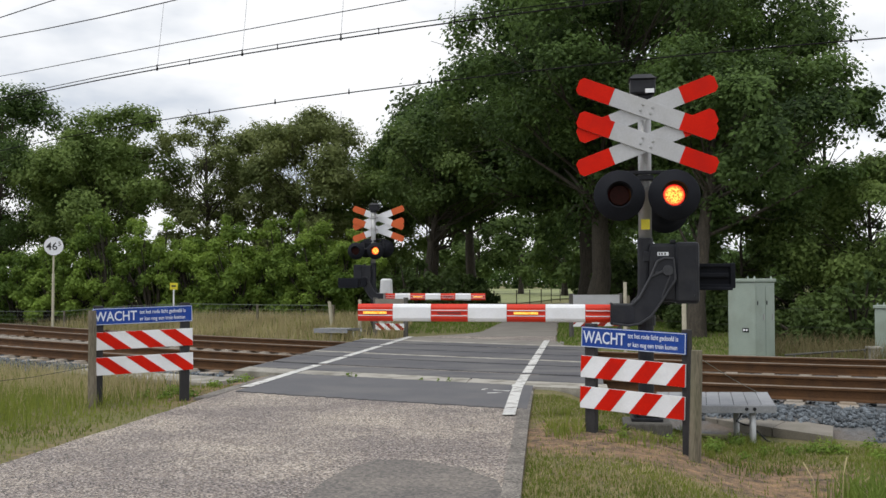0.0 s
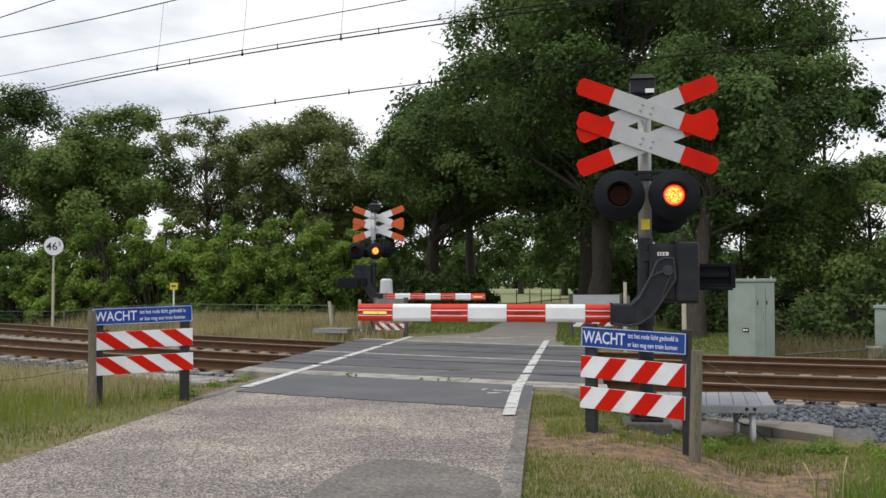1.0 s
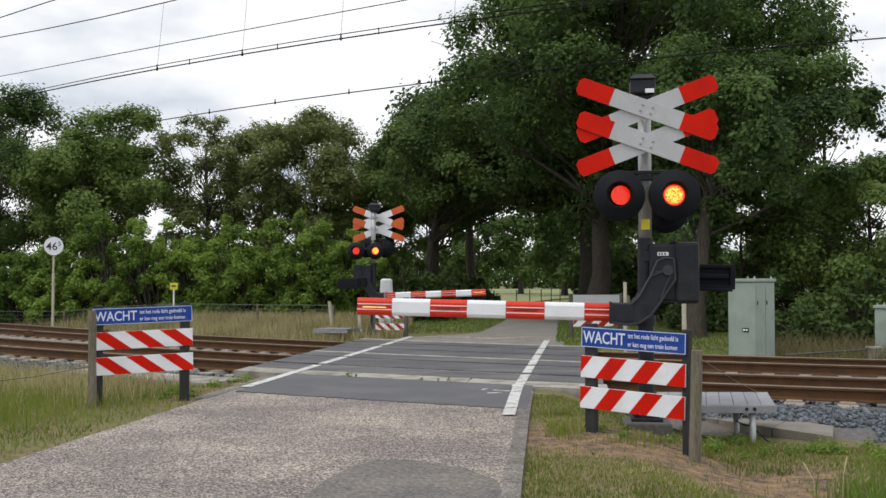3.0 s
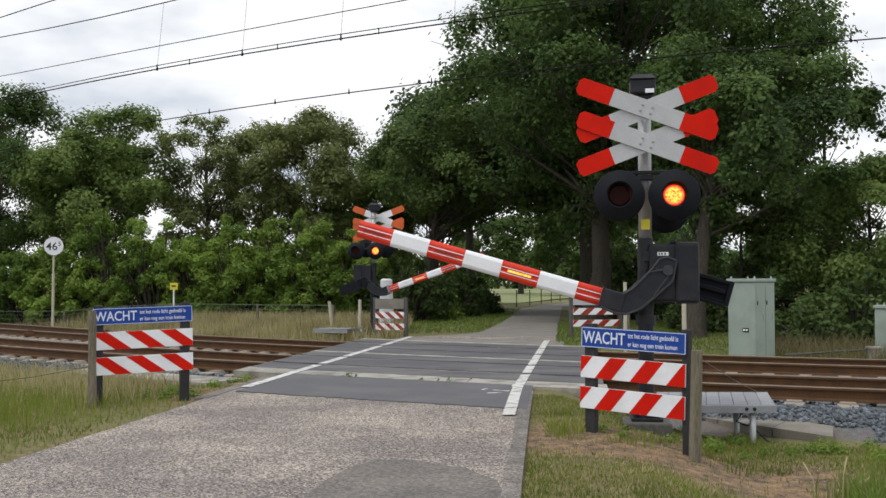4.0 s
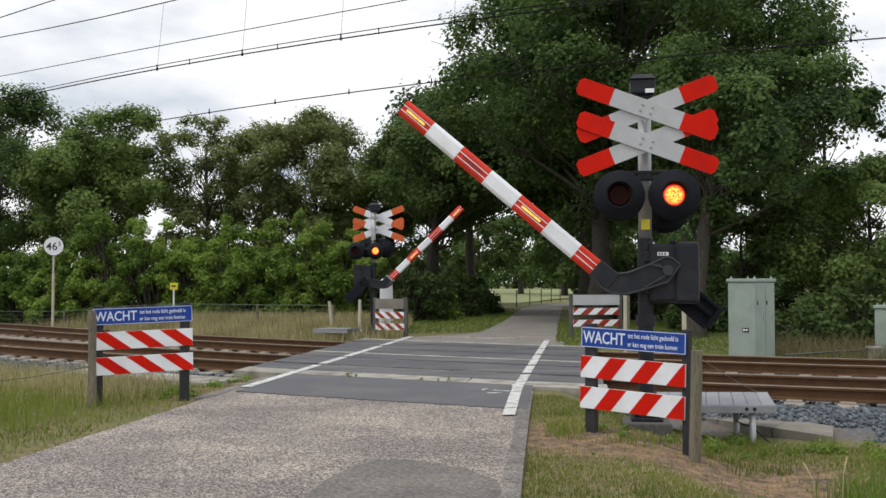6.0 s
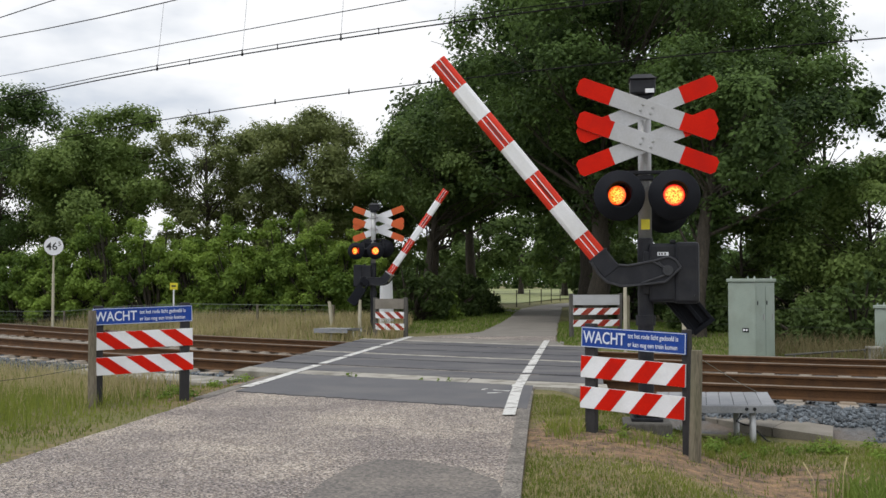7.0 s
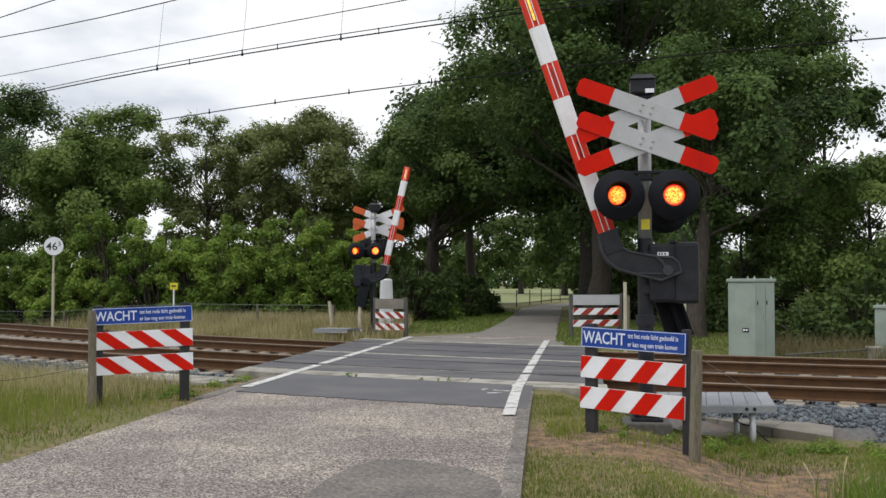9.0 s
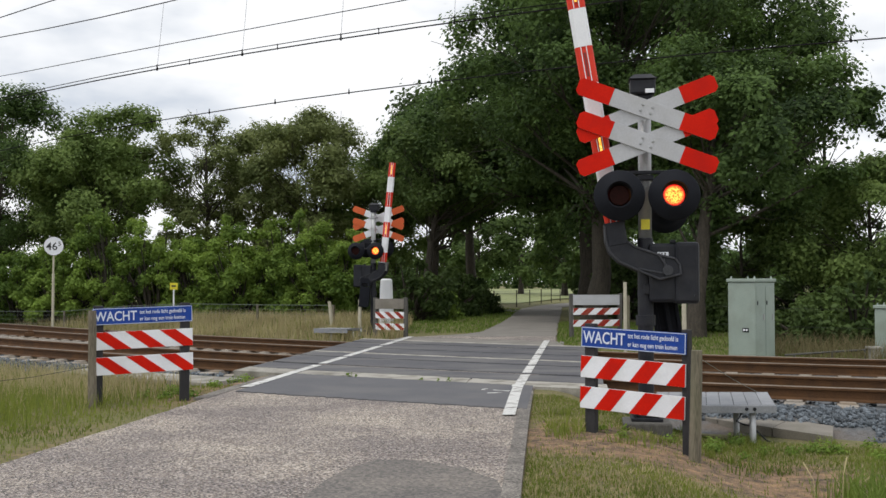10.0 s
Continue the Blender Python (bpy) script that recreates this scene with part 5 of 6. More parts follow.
def build_fences():
    def fence(pts, step, h, lab, rails, wire="fence_wire", post_r=0.045, mesh=False, timber="wood_post"):
        th = empty("wire_fence", pose(0, 0, 0), lab, "fence", "fences")
        chain = []
        for (x0, y0), (x1, y1) in zip(pts, pts[1:]):
            L = math.hypot(x1 - x0, y1 - y0)
            n = max(int(L / step), 1)
            chain += [(x0 + (x1 - x0) * i / n, y0 + (y1 - y0) * i / n) for i in range(n)]
        chain.append(pts[-1])
        for x, y in chain:
            bm = bmesh.new()
            z = ground_z(x, y)
            rod(bm, (x, y, z - 0.3), (x, y, z + h), post_r, post_r * 0.9, n=9)
            part("fence_post", bm, M[timber], th)
        for f in rails:
            strand("wire", [(x, y - post_r - 0.008, ground_z(x, y) + h * f) for x, y in chain], 0.0065 if f > 0.9 else 0.0026, M[wire], th, 4)
        if mesh:
            bm = bmesh.new()
            for (x0, y0), (x1, y1) in zip(chain, chain[1:]):
                n = int(math.hypot(x1 - x0, y1 - y0) / 0.16)
                for i in range(n):
                    x, y = x0 + (x1 - x0) * i / n, y0 + (y1 - y0) * i / n
                    z = ground_z(x, y)
                    rod(bm, (x, y - post_r - 0.006, z), (x, y - post_r - 0.006, z + h), 0.0022, n=3, caps=False)
            part("wire_mesh", bm, M[wire], th, "fine upright mesh wires")

    fence([(-24, 37.6), (-13.0, 34.0), (-3.2, 28.9)], 2.4, 0.70, "low wire mesh fence with timber posts before the shrubs", (0.15, 0.38, 0.6, 0.8, 0.985), mesh=True)
    fence([(4.6, 24.6), (7.2, 22.6), (16, 19.5)], 2.6, 1.15, "sagging wire fence with timber posts by the cabinet", (0.5, 0.86), wire="wood_dark")
    fence([(2.6, 50.5), (4.05, 54.5), (8.4, 71.0), (18.0, 98.0)], 4.2, 0.95, "field fence with dark posts along the far road", (0.5, 0.95), post_r=0.03, timber="bark", wire="wood_dark")


# ---- plants ----
def leaf_cloud(rs, centres, radii, count, size, flat=0.75, shell=0.55, rag=0.16, out=None):
    """Leaves gathered in clumps: corners and faces of many small pointed leaves."""
    centres, radii = np.asarray(centres, float), np.asarray(radii, float)
    w = radii ** 2
    pick = rs.choice(len(centres), count, p=w / w.sum())
    d = rs.normal(size=(count, 3))
    d /= np.linalg.norm(d, axis=1)[:, None]
    r = (shell + (1 - shell) * rs.rand(count)) ** 1.0 * np.where(rs.rand(count) < 0.25, rs.rand(count), 1.0)
    # twig-like raggedness of each clump
    r *= 1 + 0.25 * np.sin(d[:, 0] * 7 + pick) * np.sin(d[:, 1] * 6 + 2 * pick) + rag * rs.normal(size=count)
    pos = centres[pick] + d * (r * radii[pick])[:, None] * np.array((1, 1, flat))
    face = d if out is None else d * 0.5 + np.asarray(out)[pick] * 0.6
    nrm = face * 0.8 + np.array((0, 0, 0.5)) + rs.normal(size=(count, 3)) * 0.42
    nrm /= np.linalg.norm(nrm, axis=1)[:, None]
    t = np.cross(nrm, rs.normal(size=(count, 3)))
    t /= np.linalg.norm(t, axis=1)[:, None]
    b = np.cross(nrm, t)
    L = (size * rs.uniform(0.6, 1.3, count))[:, None]
    droop = nrm * L * 0.12
    V = np.stack([pos - t * L * 0.5 - droop, pos + b * L * 0.30, pos + t * L * 0.5 - droop, pos - b * L * 0.30], 1).reshape(-1, 3)
    F = np.arange(count * 4).reshape(-1, 4)
    return V, F


def tube(pts, radii, n=7):
    """A tapering limb: corners and faces."""
    V, F = [], []
    for i, p in enumerate(pts):
        d = (Vector(pts[min(i + 1, len(pts) - 1)]) - Vector(pts[max(i - 1, 0)])).normalized()
        u = d.cross(Vector((0.31, 0.95, 0.05))).normalized()
        w = d.cross(u)
        for k in range(n):
            V.append(Vector(p) + u * (radii[i] * math.cos(k / n * math.tau)) + w * (radii[i] * math.sin(k / n * math.tau)))
    for i in range(len(pts) - 1):
        for k in range(n):
            F.append((i * n + k, i * n + (k + 1) % n, (i + 1) * n + (k + 1) % n, (i + 1) * n + k))
    return V, F


def tree(x, y, height, spread, trunk_r, leaves, size, mat, label, seed, crown_low=0.3, clumps=46, clump=1.0, depth=None, skew=(0, 0), fill=0.35, category="tree", lean_top=0.5, limbs=0.28, bough=2.2, flat=0.66, belly=0.46):
    """A tapered trunk with limbs and a crown of flattened boughs, each a gathering of leaf clumps."""
    rs = np.random.RandomState(seed)
    z0 = ground_z(x, y) - 0.1
    th = empty("tree", pose(x, y, z0), label, category, "trees")
    depth = depth or spread
    low = height * crown_low
    cz = low + belly * (height - low)
    C, R, OUT = [], [], []
    per = 7
    count = max(clumps // per, 6)
    for i in range(count):
        # boughs spread evenly over the crown by the golden angle, with some scatter
        f = (i + 0.5) / count
        up = 1 - f / (1 - belly) if f < 1 - belly else -(f - 1 + belly) / belly
        a = i * 2.39996 + rs.normal() * 0.35
        flatr = math.sqrt(1 - up * up)
        d = np.array((flatr * math.cos(a), flatr * math.sin(a), up))
        k = rs.uniform(0.80, 1.06) if rs.rand() > fill * 0.7 else rs.uniform(0.3, 0.7)
        br = clump * bough * rs.uniform(0.7, 1.15)
        zz = d[2] * k
        wide = math.sqrt(max(1 - max(zz, 0) ** 2 * lean_top, 0.1))
        bc = np.array((skew[0] + d[0] * k * max(spread - br * 0.8, 0.3) * wide, skew[1] + d[1] * k * max(depth - br * 0.8, 0.3) * wide, cz + zz * max((height - cz if zz > 0 else cz - low) - br * flat, 0.2)))
        bc[2] -= 0.14 * (height - cz) * max(up, 0) ** 6
        for j in range(per):
            e = rs.normal(size=3) + d * 0.5 + np.array((0, 0, 0.45))
            e /= np.linalg.norm(e)
            rr = br * rs.uniform(0.34, 0.52)
            C.append(tuple(bc + e * (br - rr) * np.array((1, 1, flat))))
            R.append(rr)
            OUT.append(e)
    order = rs.permutation(len(C))
    C, R, OUT = [C[i] for i in order], [R[i] for i in order], [OUT[i] for i in order]
    clumps = len(C)
    V, F = leaf_cloud(rs, C, R, leaves, size, flat=0.75, out=OUT, rag=0.22)
    quick_mesh("crown", V, F, mat, th)
    # trunk and limbs reach for the clumps
    V, F = [], []

    def add(t):
        base = len(V)
        V.extend(t[0])
        F.extend([tuple(i + base for i in f) for f in t[1]])

    hub = [Vector((skew[0] * t * 0.7 + rs.normal() * 0.05 * height * 0.1, skew[1] * t * 0.7, height * 0.78 * t)) for t in np.linspace(0, 1, 8)]
    add(tube(hub, [trunk_r * (1.35 if i == 0 else 1) * (1 - 0.85 * i / 7) for i in range(8)], 12))
    for c, r in list(zip(C, R))[: int(clumps * limbs)]:
        c = Vector(c)
        t = min(max((c.z / height) * 0.75 - 0.05, 0.26), 0.72) / 0.78 * 7
        i = min(int(t), 6)
        a = hub[i].lerp(hub[i + 1], t - i)
        r0 = trunk_r * (1 - 0.85 * t / 7) * 0.38
        m1 = a.lerp(c, 0.35) + Vector((rs.normal() * 0.2, rs.normal() * 0.2, -0.15 + rs.normal() * 0.2))
        m2 = a.lerp(c, 0.7) + Vector((rs.normal() * 0.2, rs.normal() * 0.2, 0.1 + rs.normal() * 0.15))
        add(tube([a, m1, m2, c], [r0, r0 * 0.7, r0 * 0.42, r0 * 0.12], 5))
        for _ in range(3):
            e = c + Vector(rs.normal(size=3)) * r * 0.75
            add(tube([m2, m2.lerp(e, 0.5) + Vector(rs.normal(size=3)) * 0.1, e], [r0 * 0.25, r0 * 0.15, 0.008], 4))
    ob = quick_mesh("trunk", [tuple(v) for v in V], F, M["bark"], th)
    ob.data.polygons.foreach_set("use_smooth", [True] * len(F))
    return th


def shrub(x, y, w, d, h, leaves, size, mat, label, seed, clumps=96):
    rs = np.random.RandomState(seed)
    z0 = ground_z(x, y)
    th = empty("shrub", pose(x, y, z0), label, "shrub", "shrubs")
    C, R = [], []
    for i in range(clumps):
        a, k = rs.uniform(0, math.tau), math.sqrt(rs.rand())
        top = h * (1 - 0.42 * k ** 2) * rs.uniform(0.9, 1.08)
        zz = rs.uniform(0.12, 1.0) * top
        rr = min(w, d) * rs.uniform(0.14, 0.27)
        C.append((w * k * math.cos(a), d * k * math.sin(a), max(zz - rr * 0.5, rr * 0.5)))
        R.append(rr)
    V, F = leaf_cloud(rs, C, R, leaves, size, flat=0.9)
    V[:, 2] = np.maximum(V[:, 2], 0.02)
    quick_mesh("foliage", V, F, mat, th)
    SV, SF = [], []
    for c in C:
        t = tube([(c[0] * 0.25, c[1] * 0.25, -0.1), (c[0] * 0.6, c[1] * 0.6, c[2] * 0.6), c], [0.05, 0.035, 0.012], 4)
        base = len(SV)
        SV.extend(t[0])
        SF.extend([tuple(i + base for i in f) for f in t[1]])
    quick_mesh("stem", [tuple(v) for v in SV], SF, M["bark"], th)
    return th


def build_trees():
    # tall oaks along the lane
    oak = "tall dark oak with dense spreading crown beside the lane"
    tree(5.0, 33.0, 15.6, 7.1, 0.36, 140000, 0.155, M["oak"], oak, 11, 0.18, 700, 0.82, lean_top=0.75, skew=(1.6, 0), fill=0.5, limbs=0.14)
    tree(5.9, 40.5, 16.6, 6.9, 0.38, 42000, 0.24, M["oak"], oak, 12, 0.18, 280, 1.05, skew=(0.3, 0), lean_top=0.8, belly=0.24)
    tree(6.65, 26.3, 9.6, 3.9, 0.25, 46000, 0.145, M["oak"], oak, 13, 0.27, 240, 0.60, skew=(1.3, 1.2), lean_top=0.8, limbs=0.12)
    tree(-0.7, 45.0, 11.2, 4.6, 0.26, 34000, 0.19, M["oak"], "dark oak leaning over the lane", 14, 0.28, 160, 0.80, lean_top=0.8, skew=(1.5, 0))
    tree(-0.9, 41.0, 9.6, 3.4, 0.20, 18000, 0.18, M["oak_mid"], "oak with its crown arching over the lane", 15, 0.34, 120, 0.7, skew=(1.4, 0))
    # leaf colour darkened to offset light shining through the crown
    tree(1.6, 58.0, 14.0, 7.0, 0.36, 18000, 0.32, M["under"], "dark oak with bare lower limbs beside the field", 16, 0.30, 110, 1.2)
    tree(8.4, 52.0, 17.0, 7.8, 0.40, 20000, 0.34, M["oak"], oak, 17, 0.13, 130, 1.4)
    for i, (tx, ty, thh) in enumerate(((0.0, 116.0, 11.0), (4.0, 112.0, 12.0), (8.5, 108.0, 12.5), (11.8, 96.0, 12.0), (15.5, 92.0, 11.0), (20.0, 98.0, 11.0))):
        tree(tx, ty, thh, 4.9, 0.3, 9000, 0.45, M["oak_mid"], "soft green tree beyond the pale field", 200 + i, 0.02, 90, 1.0)
    tree(13.9, 36.0, 9.4, 4.0, 0.2, 17000, 0.22, M["oak"], "dark oak with an airy crown before bright sky", 18, 0.30, 100, 0.66)
    tree(11.9, 27.5, 5.6, 3.1, 0.12, 40000, 0.13, M["oak_light"], "bushy mid green tree behind the cabinets", 19, 0.04, 180, 0.48, lean_top=1.0)
    tree(8.9, 29.5, 4.6, 1.8, 0.09, 7000, 0.16, M["oak_mid"], "slender young tree behind the green cabinet", 20, 0.12, 60, 0.45)
    # the row beyond the shrubs
    dark, fresh, open_crown = "dark green tree in a row behind the shrubs", "mid green tree in a row behind the shrubs", "olive green tree with an open crown and visible limbs"
    row = [(-20.2, 45, 11.3, 4.6, "oak", dark, 44000, 0.18, 300, 0.66), (-14.8, 43, 10.2, 3.9, "oak_light", fresh, 48000, 0.20, 260, 0.62), (-11.0, 46, 10.1, 4.0, "olive", open_crown, 25000, 0.15, 220, 0.50),
           (-8.6, 49, 10.3, 3.6, "olive", open_crown, 17000, 0.28, 150, 0.54), (-5.8, 45, 10.2, 3.7, "olive", "dense olive green tree in a row behind the shrubs", 38000, 0.16, 210, 0.62), (-2.4, 47, 9.3, 3.4, "oak_light", fresh, 26000, 0.14, 160, 0.62),
           (-22.2, 49, 10.2, 3.6, "oak", dark, 14000, 0.2, 120, 0.66), (-17.6, 50, 9.6, 3.2, "oak_mid", dark, 12000, 0.36, 100, 0.6), (-3.9, 50, 9.0, 3.2, "oak_mid", fresh, 16000, 0.12, 110, 0.6)]
    for i, (x, y, h, w, m, lab, leaves, low, clumps, size) in enumerate(row):
        tree(x, y, h, w, 0.15, leaves, 0.16, M[m], lab, 40 + i, low, clumps, size * 1.08, limbs=0.2 if m != "olive" else 0.45, lean_top=0.5)
    # shrub belt behind the fence
    belt = [(-17.6, 1.7, 3.1), (-15.6, 1.6, 3.2), (-13.8, 1.4, 3.0), (-12.1, 2.0, 4.1), (-10.4, 1.6, 3.7), (-8.95, 1.4, 2.9), (-7.4, 1.7, 3.7), (-5.8, 1.8, 4.0), (-4.5, 1.6, 3.4), (-3.3, 1.3, 3.1)]
    for k, (x, w, h) in enumerate(belt):
        shrub(x, 35.4 + 0.06 * abs(x + 2) + 0.3 * (k % 2), w, 1.3, h * 1.05, 21000, 0.125, M["shrub"], "fresh green leafy shrub behind the wire fence", 70 + k)
    # most of these take the darker leaf colour that holds the shade
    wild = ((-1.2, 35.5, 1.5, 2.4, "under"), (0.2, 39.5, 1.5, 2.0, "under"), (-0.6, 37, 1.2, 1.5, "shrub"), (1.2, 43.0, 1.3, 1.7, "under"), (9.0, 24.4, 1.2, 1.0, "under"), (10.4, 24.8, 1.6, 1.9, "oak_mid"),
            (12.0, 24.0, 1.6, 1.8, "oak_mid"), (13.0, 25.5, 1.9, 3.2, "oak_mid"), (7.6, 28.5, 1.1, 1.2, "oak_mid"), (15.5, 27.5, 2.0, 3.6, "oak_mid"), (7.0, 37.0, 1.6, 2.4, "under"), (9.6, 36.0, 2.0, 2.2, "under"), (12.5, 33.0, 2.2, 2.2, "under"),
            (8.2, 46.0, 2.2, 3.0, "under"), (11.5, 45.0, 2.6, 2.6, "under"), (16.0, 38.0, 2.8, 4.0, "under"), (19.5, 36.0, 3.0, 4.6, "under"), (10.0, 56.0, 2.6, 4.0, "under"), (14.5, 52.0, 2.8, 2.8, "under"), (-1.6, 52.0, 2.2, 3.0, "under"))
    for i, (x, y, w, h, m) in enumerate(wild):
        shrub(x, y, w, 1.2, h, 6500, 0.16, M[m], "bushy roadside undergrowth, mostly in leaf colour darkened for shade", 110 + i)


def build_distance():
    # ripening field beyond the trees
    bm = bmesh.new()
    vs = [bm.verts.new(p) for p in ((-9, 62, 0.02), (4.6, 62, 0.02), (9.0, 78, 0.05), (30, 120, 0.1), (60, 176, 0.2), (-40, 176, 0.2), (-16, 90, 0.05))]
    bm.faces.new(vs)
    tagged(part("field", bm, M["field"]), "pale yellow-green ripening field beyond the trees", "field", kind="structure")
    # far woods as one mass of leaves
    rs = np.random.RandomState(31)
    C, R = [], []
    for i in range(330):
        C.append((rs.uniform(-90, 90), rs.uniform(176, 200), rs.uniform(0.3, 6.5)))
        R.append(rs.uniform(2.2, 3.8))
    V, F = leaf_cloud(rs, C, R, 42000, 0.9)
    V[:, 2] = np.maximum(V[:, 2], 0.05)
    tagged(quick_mesh("far_woods", V, F, M["oak"]), "distant green woodland edge behind the field", "woodland", kind="stuff")
    C, R = [], []
    for i in range(70):
        C.append((rs.uniform(3.5, 40), rs.uniform(58, 80), rs.uniform(0.4, 5.5)))
        if C[-1][0] < 7 + (C[-1][1] - 58) * 0.6 + 3:
            C[-1] = (C[-1][0] + 14, C[-1][1], C[-1][2])
        R.append(rs.uniform(0.9, 2.0))
    V, F = leaf_cloud(rs, C, R, 24000, 0.42)
    V[:, 2] = np.maximum(V[:, 2], 0.05)
    tagged(quick_mesh("lane_thicket", V, F, M["oak"]), "green thicket along the far bend of the lane", "thicket", kind="stuff")


def blades(rs, pts, h, w, bend=0.45):
    """Grass blades as narrow bent triangles standing on points."""
    n = len(pts)
    a = rs.uniform(0, math.tau, n)
    hh = h * rs.uniform(0.5, 1.3, n)
    ww = w * rs.uniform(0.6, 1.3, n)
    side = np.stack([np.cos(a), np.sin(a), np.zeros(n)], 1) * ww[:, None]
    la = rs.uniform(0, math.tau, n)
    lean = np.stack([np.cos(la), np.sin(la), np.zeros(n)], 1) * (hh * bend * rs.rand(n))[:, None]
    up = np.array((0, 0, 1.0)) * hh[:, None]
    mid_ = pts + up * 0.55 + lean * 0.35
    tip = pts + up + lean
    V = np.stack([pts - side, pts + side, mid_ + side * 0.7, mid_ - side * 0.7, tip], 1).reshape(-1, 3)
    i = np.arange(n)[:, None] * 5
    F = np.concatenate([i + np.array([[0, 1, 2]]), i + np.array([[0, 2, 3]]), i + np.array([[3, 2, 4]])], 0)
    return V, F


def scatter(rs, n, x0, x1, y0, y1, keep):
    out = []
    for _ in range(n):
        x, y = rs.uniform(x0, x1), rs.uniform(y0, y1)
        k = keep(x, y)
        if k > 0 and rs.rand() < k:
            out.append((x, y, ground_z(x, y) - 0.005))
    return np.array(out)


def build_grass():
    rs = np.random.RandomState(77)

    def patchy(x, y, f=1.1):
        return 0.5 + 0.9 * noise.noise((x * f, y * f, 3.0))

    def left_verge(x, y):
        o = edge_x(LEFT_EDGE, y) - x
        s, d = track_sd(x, y)
        if o < -0.02 or d > -5.5:
            return 0
        return (0.25 + 0.75 * ramp01(o, 0.0, 0.5)) * min(1, patchy(x, y) + 0.35)

    def right_verge(x, y):
        o = x - edge_x(RIGHT_EDGE, y)
        s, d = track_sd(x, y)
        if o < 0.02 or d > (-4.7 if x < 2.0 else -5.6):
            return 0
        line = 8.9 - 0.62 * (x - 1.0)
        bare = ramp01(-abs(y - line), -1.45, -0.6)
        return (1 - 0.93 * bare) * max(min(0.62 * patchy(x, y) + 0.5 * patchy(x, y, 4.0) + 0.12, 1.0), 0.06)

    V, F = blades(rs, scatter(rs, 56000, -9.5, -2.4, 6.2, 16, left_verge), 0.05, 0.0045)
    tagged(quick_mesh("verge_grass", V, F, M["grass"]), "short green grass on the verge beside the road", "grass", kind="stuff")
    V, F = blades(rs, scatter(rs, 96000, 0.5, 5.4, 5.4, 12.0, right_verge), 0.034, 0.0042)
    tagged(quick_mesh("verge_grass", V, F, M["grass"]), "short patchy grass on the verge beside the boards", "grass", kind="stuff")

    V, F = blades(rs, scatter(rs, 38000, 0.5, 5.4, 5.4, 12.0, right_verge), 0.036, 0.0036, 1.2)
    tagged(quick_mesh("dry_verge_grass", V, F, M["dry_grass"]), "dry straw blades among the short verge grass", "grass", kind="stuff")

    def bare_strip(x, y):
        o = x - edge_x(RIGHT_EDGE, y)
        line = 8.9 - 0.62 * (x - 1.0)
        return 0.9 * ramp01(-abs(y - line), -1.5, -0.3) if o > 0.05 else 0

    # longer tufts along the boards and the platform
    def tufts(x, y):
        o = x - edge_x(RIGHT_EDGE, y)
        return 0.9 * ramp01(patchy(x, y, 2.2), 0.55, 0.9) if 0.15 < o < 4.5 and y > 8.6 - 0.5 * (x - 1.2) and track_sd(x, y)[1] < -5.4 else 0

    V, F = blades(rs, scatter(rs, 20000, 0.9, 5.2, 7.0, 11.0, tufts), 0.10, 0.0042, 0.8)
    tagged(quick_mesh("grass_tufts", V, F, M["grass"]), "longer green grass tufts around posts and platform", "grass", kind="stuff")
    V, F = blades(rs, scatter(rs, 9000, 0.8, 6.0, 5.2, 10.0, bare_strip), 0.016, 0.0035, 4.0)
    tagged(quick_mesh("straw_litter", V, F, M["dry_grass"]), "flattened dry straw on the bare verge", "straw", kind="stuff")

    def left_tall(x, y):
        o = edge_x(LEFT_EDGE, y) - x
        s, d = track_sd(x, y)
        if o < 0.45 or d > -5.45:
            return 0
        return ramp01(o, 0.4, 1.5) * ramp01(-d, 5.4, 6.0) * min(1, patchy(x, y, 0.8) + 0.3)

    def straw_belt(x, y):
        return ramp01(track_sd(x, y)[1] + 1.2 * noise.noise((x * 0.6, y * 0.6, 7.0)), -8.4, -7.0)

    p = scatter(rs, 30000, -10, -2.7, 8.6, 18, lambda x, y: left_tall(x, y) * (1 - 0.75 * straw_belt(x, y)))
    V, F = blades(rs, p, 0.21, 0.005, 0.7)
    tagged(quick_mesh("tall_grass", V, F, M["grass"]), "tall green grass around the warning board", "grass", kind="stuff")
    p = scatter(rs, 30000, -10, -2.7, 9.2, 18, lambda x, y: left_tall(x, y) * max(0.45 * ramp01(edge_x(LEFT_EDGE, y) - x, 1.1, 2.9), straw_belt(x, y)))
    V, F = blades(rs, p, 0.25, 0.0042, 0.7)
    tagged(quick_mesh("dry_stalks", V, F, M["dry_grass"]), "pale dry grass stalks among the tall grass", "grass", kind="stuff")

    def bank(x, y):
        s, d = track_sd(x, y)
        if d < 3.9 or d > 12 or off_road(x, y) < 0.5:
            return 0
        return ramp01(d, 3.9, 4.6)

    p = scatter(rs, 48000, -18, -1.0, 23.0, 41, bank)
    V, F = blades(rs, p, 0.40, 0.010, 0.5)
    tagged(quick_mesh("dry_bank_grass", V, F, M["dry_grass"]), "tall straw-coloured grass between track and fence", "grass", kind="stuff")
    p = scatter(rs, 9000, -18, -1.0, 23.0, 41, bank)
    V, F = blades(rs, p, 0.33, 0.012, 0.5)
    tagged(quick_mesh("bank_grass", V, F, M["grass"]), "green grass between track and fence", "grass", kind="stuff")

    def right_bank(x, y):
        s, d = track_sd(x, y)
        if d < 4.2 or off_road(x, y) < 0.03:
            return 0
        return min(1, 0.6 + patchy(x, y))

    p = scatter(rs, 36000, 2.0, 13, 19, 34, right_bank)
    V, F = blades(rs, p, 0.075, 0.010, 0.7)
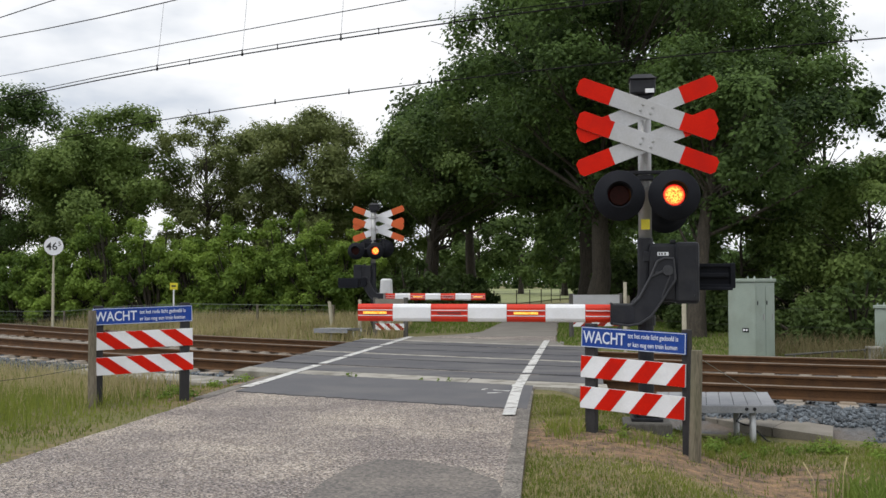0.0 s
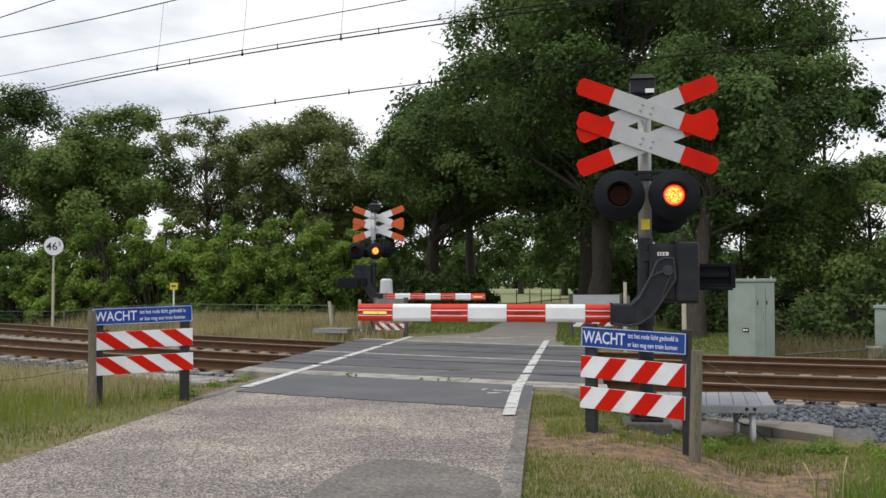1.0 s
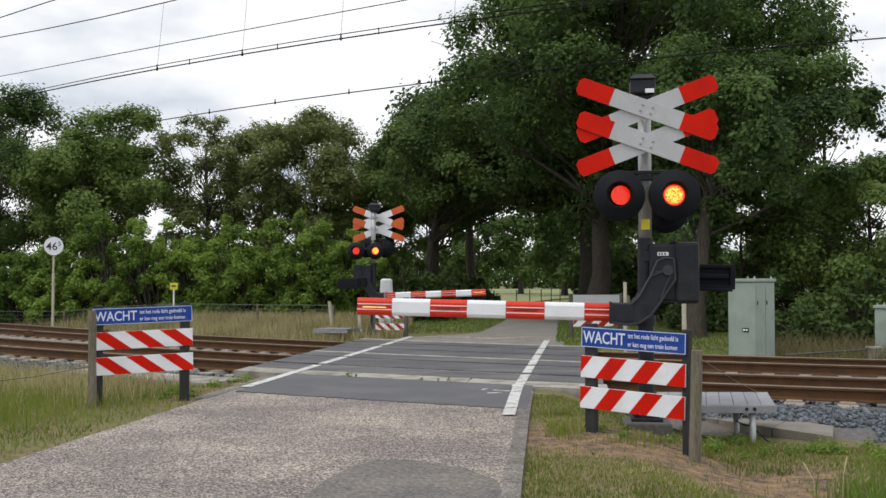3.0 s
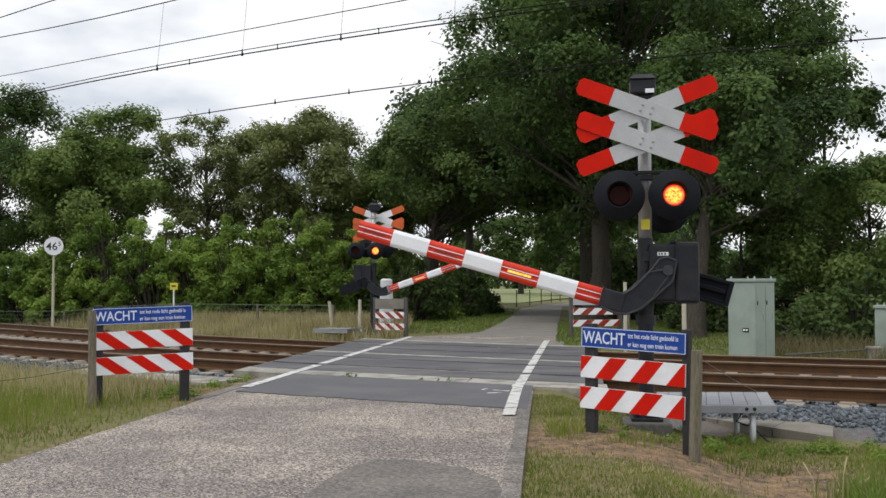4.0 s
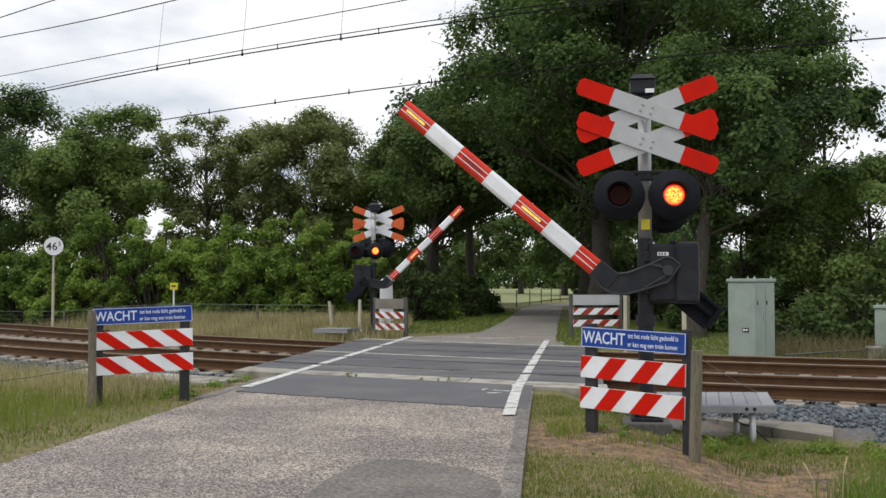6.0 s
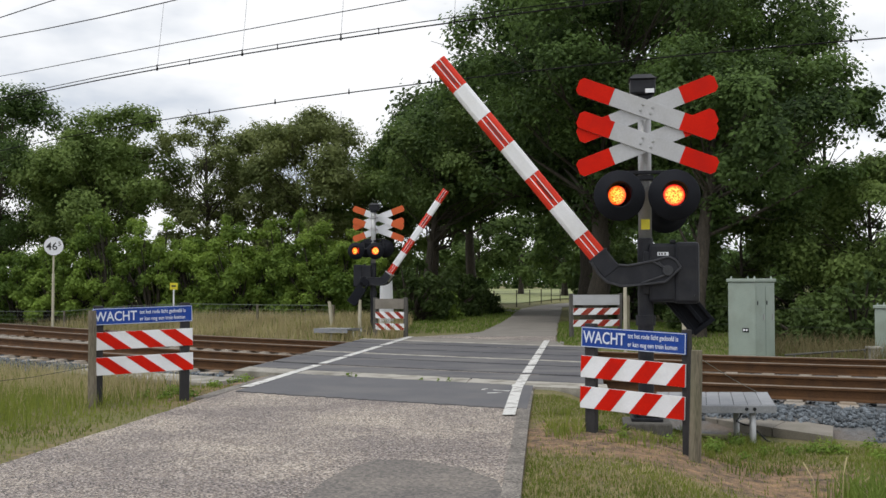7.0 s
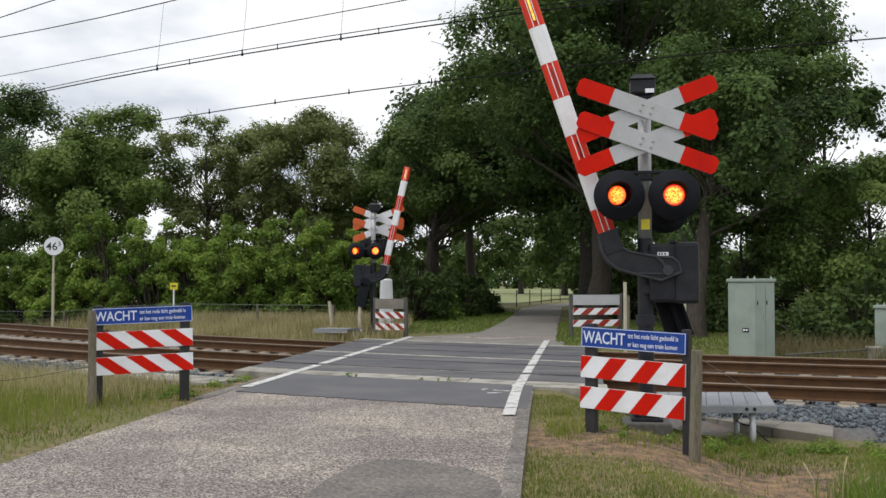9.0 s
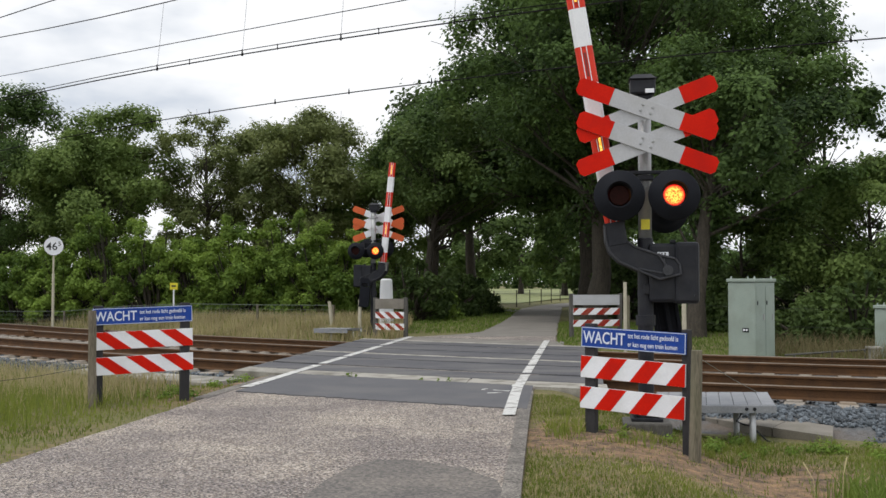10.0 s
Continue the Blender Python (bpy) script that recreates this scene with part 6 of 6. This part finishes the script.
    tagged(quick_mesh("bank_grass", V, F, M["lawn"]), "mown grass beyond the tracks", "grass", kind="stuff")

    def dry_right(x, y):
        s, d = track_sd(x, y)
        return 0.8 if 5.6 < d < 8.6 and x > 6.8 else 0

    p = scatter(rs, 9000, 6.5, 13, 18, 26, dry_right)
    V, F = blades(rs, p, 0.42, 0.009, 0.9)
    tagged(quick_mesh("dry_bank_grass", V, F, M["dry_weed"]), "dry brown weeds behind the green cabinet", "grass", kind="stuff")

    def lane_left(x, y):
        o = edge_x(LEFT_EDGE, y) - x
        return 1.0 if -0.05 < o < 5 else 0

    p = scatter(rs, 18000, -5, 4, 26.5, 50, lane_left)
    V, F = blades(rs, p, 0.10, 0.012, 0.5)
    tagged(quick_mesh("lane_grass", V, F, M["lawn"]), "mown green grass along the lane", "grass", kind="stuff")
    # rank grass close by at the verge's foot
    def rank(x, y):
        return ramp01(x - 0.40 * y + 0.35 * noise.noise((x * 2.0, y * 2.0, 1.0)), -0.15, 0.35)

    p = scatter(rs, 5200, 2.2, 4.4, 5.6, 7.6, rank)
    V, F = blades(rs, p, 0.24, 0.006, 0.9)
    tagged(quick_mesh("rank_grass", V, F, M["lawn"]), "rank dark green grass at the foot of the verge", "grass", kind="stuff")
    # weeds in the joints and by the platform
    rs2 = np.random.RandomState(9)
    C, R = [], []
    for s, d in ((2.6, -4.15), (2.75, -4.1), (0.9, -4.1), (1.05, -4.12), (2.3, -4.16)):
        q = track(s * 0.7, d, 0.04)
        C.append(tuple(q))
        R.append(rs2.uniform(0.03, 0.07))
    for i in range(26):
        xx, yy = rs2.uniform(1.4, 4.6), rs2.uniform(8.7, 9.9)
        C.append((xx, yy, ground_z(xx, yy) + 0.04))
        R.append(rs2.uniform(0.05, 0.13))
    for i in range(14):
        yy = rs2.uniform(11.5, 14.2)
        xx = edge_x(LEFT_EDGE, yy) - rs2.uniform(0.25, 0.9)
        C.append((xx, yy, ground_z(xx, yy) + 0.04))
        R.append(rs2.uniform(0.05, 0.12))
    V, F = leaf_cloud(rs2, C, R, 3600, 0.035)
    tagged(quick_mesh("roadside_weeds", V, F, M["shrub"]), "low leafy weeds along the concrete and the posts", "weeds", kind="stuff")
    # a few long arching stalks close to the camera
    bm = bmesh.new()
    rnd = random.Random(12)
    for i in range(7):
        x, y = rnd.uniform(2.5, 3.9), rnd.uniform(6.1, 7.6)
        if x / y < 0.36:
            x = y * rnd.uniform(0.37, 0.46)
        z = ground_z(x, y)
        a, h = rnd.uniform(0, math.tau), rnd.uniform(0.15, 0.42)
        p0 = Vector((x, y, z))
        p1 = p0 + Vector((math.cos(a) * h * 0.2, math.sin(a) * h * 0.2, h * 0.75))
        p2 = p0 + Vector((math.cos(a) * h * 0.55, math.sin(a) * h * 0.55, h))
        rod(bm, p0, p1, 0.003, 0.0025, n=4)
        rod(bm, p1, p2, 0.0025, 0.006, n=4)
    tagged(part("grass_stalks", bm, M["dry_grass"]), "long arching dry grass stalks near the road edge", "grass", kind="stuff")


build_ground()
build_road()
build_side_path()
build_crossing()
build_patch()
build_tracks()
build_signals()
build_boards()
build_posts()
build_deck()
build_small()
build_cabinets()
build_line_signs()
build_fences()
build_wires()
build_trees()
build_distance()
build_ballast()
build_grass()


# ---- what moves: the two barrier arms, the lamp plates and the light bars ----
def flips(starts, length, first):
    """Rows of (time, degrees) for a plate that turns half round and back at each flash."""
    rows, ang = [(0.0, first)], first
    for s in starts:
        for t0, sign in ((s, 1), (s + length, -1)):
            if t0 < 0.05 or t0 > 9.93:
                continue
            f0 = round(t0 * 30) / 30
            rows.append((f0 - 1 / 30, ang))
            for k in (1, 2, 3):
                rows.append((f0 + (k - 1) / 30, ang + 60 * k))
            ang += 180
    rows.append((10.0, ang))
    out = []
    for t, a in sorted(rows):
        if not out or t - out[-1][0] > 0.02:
            out.append((t, a))
    return out


def motions():
    near = [(0, 0), (2.7, 0), (3.0, 1.2), (3.3, 5.4), (3.8, 13.0), (4.1, 17.2), (4.5, 22.0), (5.0, 28.5), (5.5, 34.6), (5.7, 37.0), (6.3, 43.6), (6.8, 48.9), (7.0, 51.1), (7.5, 56.4), (8.0, 61.7), (8.5, 66.7), (9.0, 71.7), (9.5, 76.4), (10.0, 80.7)]
    for (arm, ax), lead in zip(BOOMS, (0.0, 1.0)):
        rows = []
        for t, a in near:
            a += lead * (min(max((t - 2.8) / 0.8, 0), 1) * 3.4 + max(min(t - 5, (10.33 - t) * 3), 0) * 0.5)
            rows.append((t, pose(ax.x, ax.y, ax.z, 0, a, 0)))
        walk(arm, rows)
    # the first lamp of each pair lights at these times, the second goes dark meanwhile
    starts = [0.36 + 0.6645 * k for k in range(15)]
    drum = [(0.0, 120)]
    for k, t in enumerate(starts):
        n = math.ceil(t * 30 - 0.2) + (3 if k == 1 else 0)
        drum += [((n + f) / 30, a) for f, a in ((-4, 120), (-3, 180), (-2, 228), (-1, 252), (0, 336), (1, 360), (5, 360), (6, 336), (7, 252), (8, 186), (9, 120))]
    drum.append((10.0, 120))
    for disc in DISCS[0]:
        walk(disc, [(t, Matrix.Translation((0, 0.03, 0)) @ Matrix.Rotation(radians(a), 4, "Z")) for t, a in drum])
    for disc in DISCS[1]:
        walk(disc, [(t, Matrix.Translation((0, 0.03, 0)) @ Matrix.Rotation(radians(a), 4, "Z")) for t, a in flips([s + 0.04 for s in starts], 0.21, 0)])
    for led, face in LEDS[6]:
        at = led.location.copy()
        rows, ang = [(0.0, 0)], 0
        for t0 in (3.0, 4.8, 6.3, 7.7):
            rows.append((t0 - 1 / 30, ang))
            rows += [(t0 + k / 30, ang + 60 * (k + 1)) for k in range(3)]
            ang += 180
        rows.append((10.0, ang))
        walk(led, [(t, Matrix.Translation(at) @ Matrix.Rotation(radians(a), 4, "X")) for t, a in rows])
    for i, first, lag, length in ((4, 180, 0.03, 0.22), (2, 0, -0.045, 0.245)):
        for led, face in LEDS[i]:
            at = led.location.copy()
            on = [s + lag for k, s in enumerate(starts) if i == 2 or k != 6]
            walk(led, [(t, Matrix.Translation(at) @ Matrix.Rotation(radians(a), 4, "X")) for t, a in flips(on, length, first)])


motions()
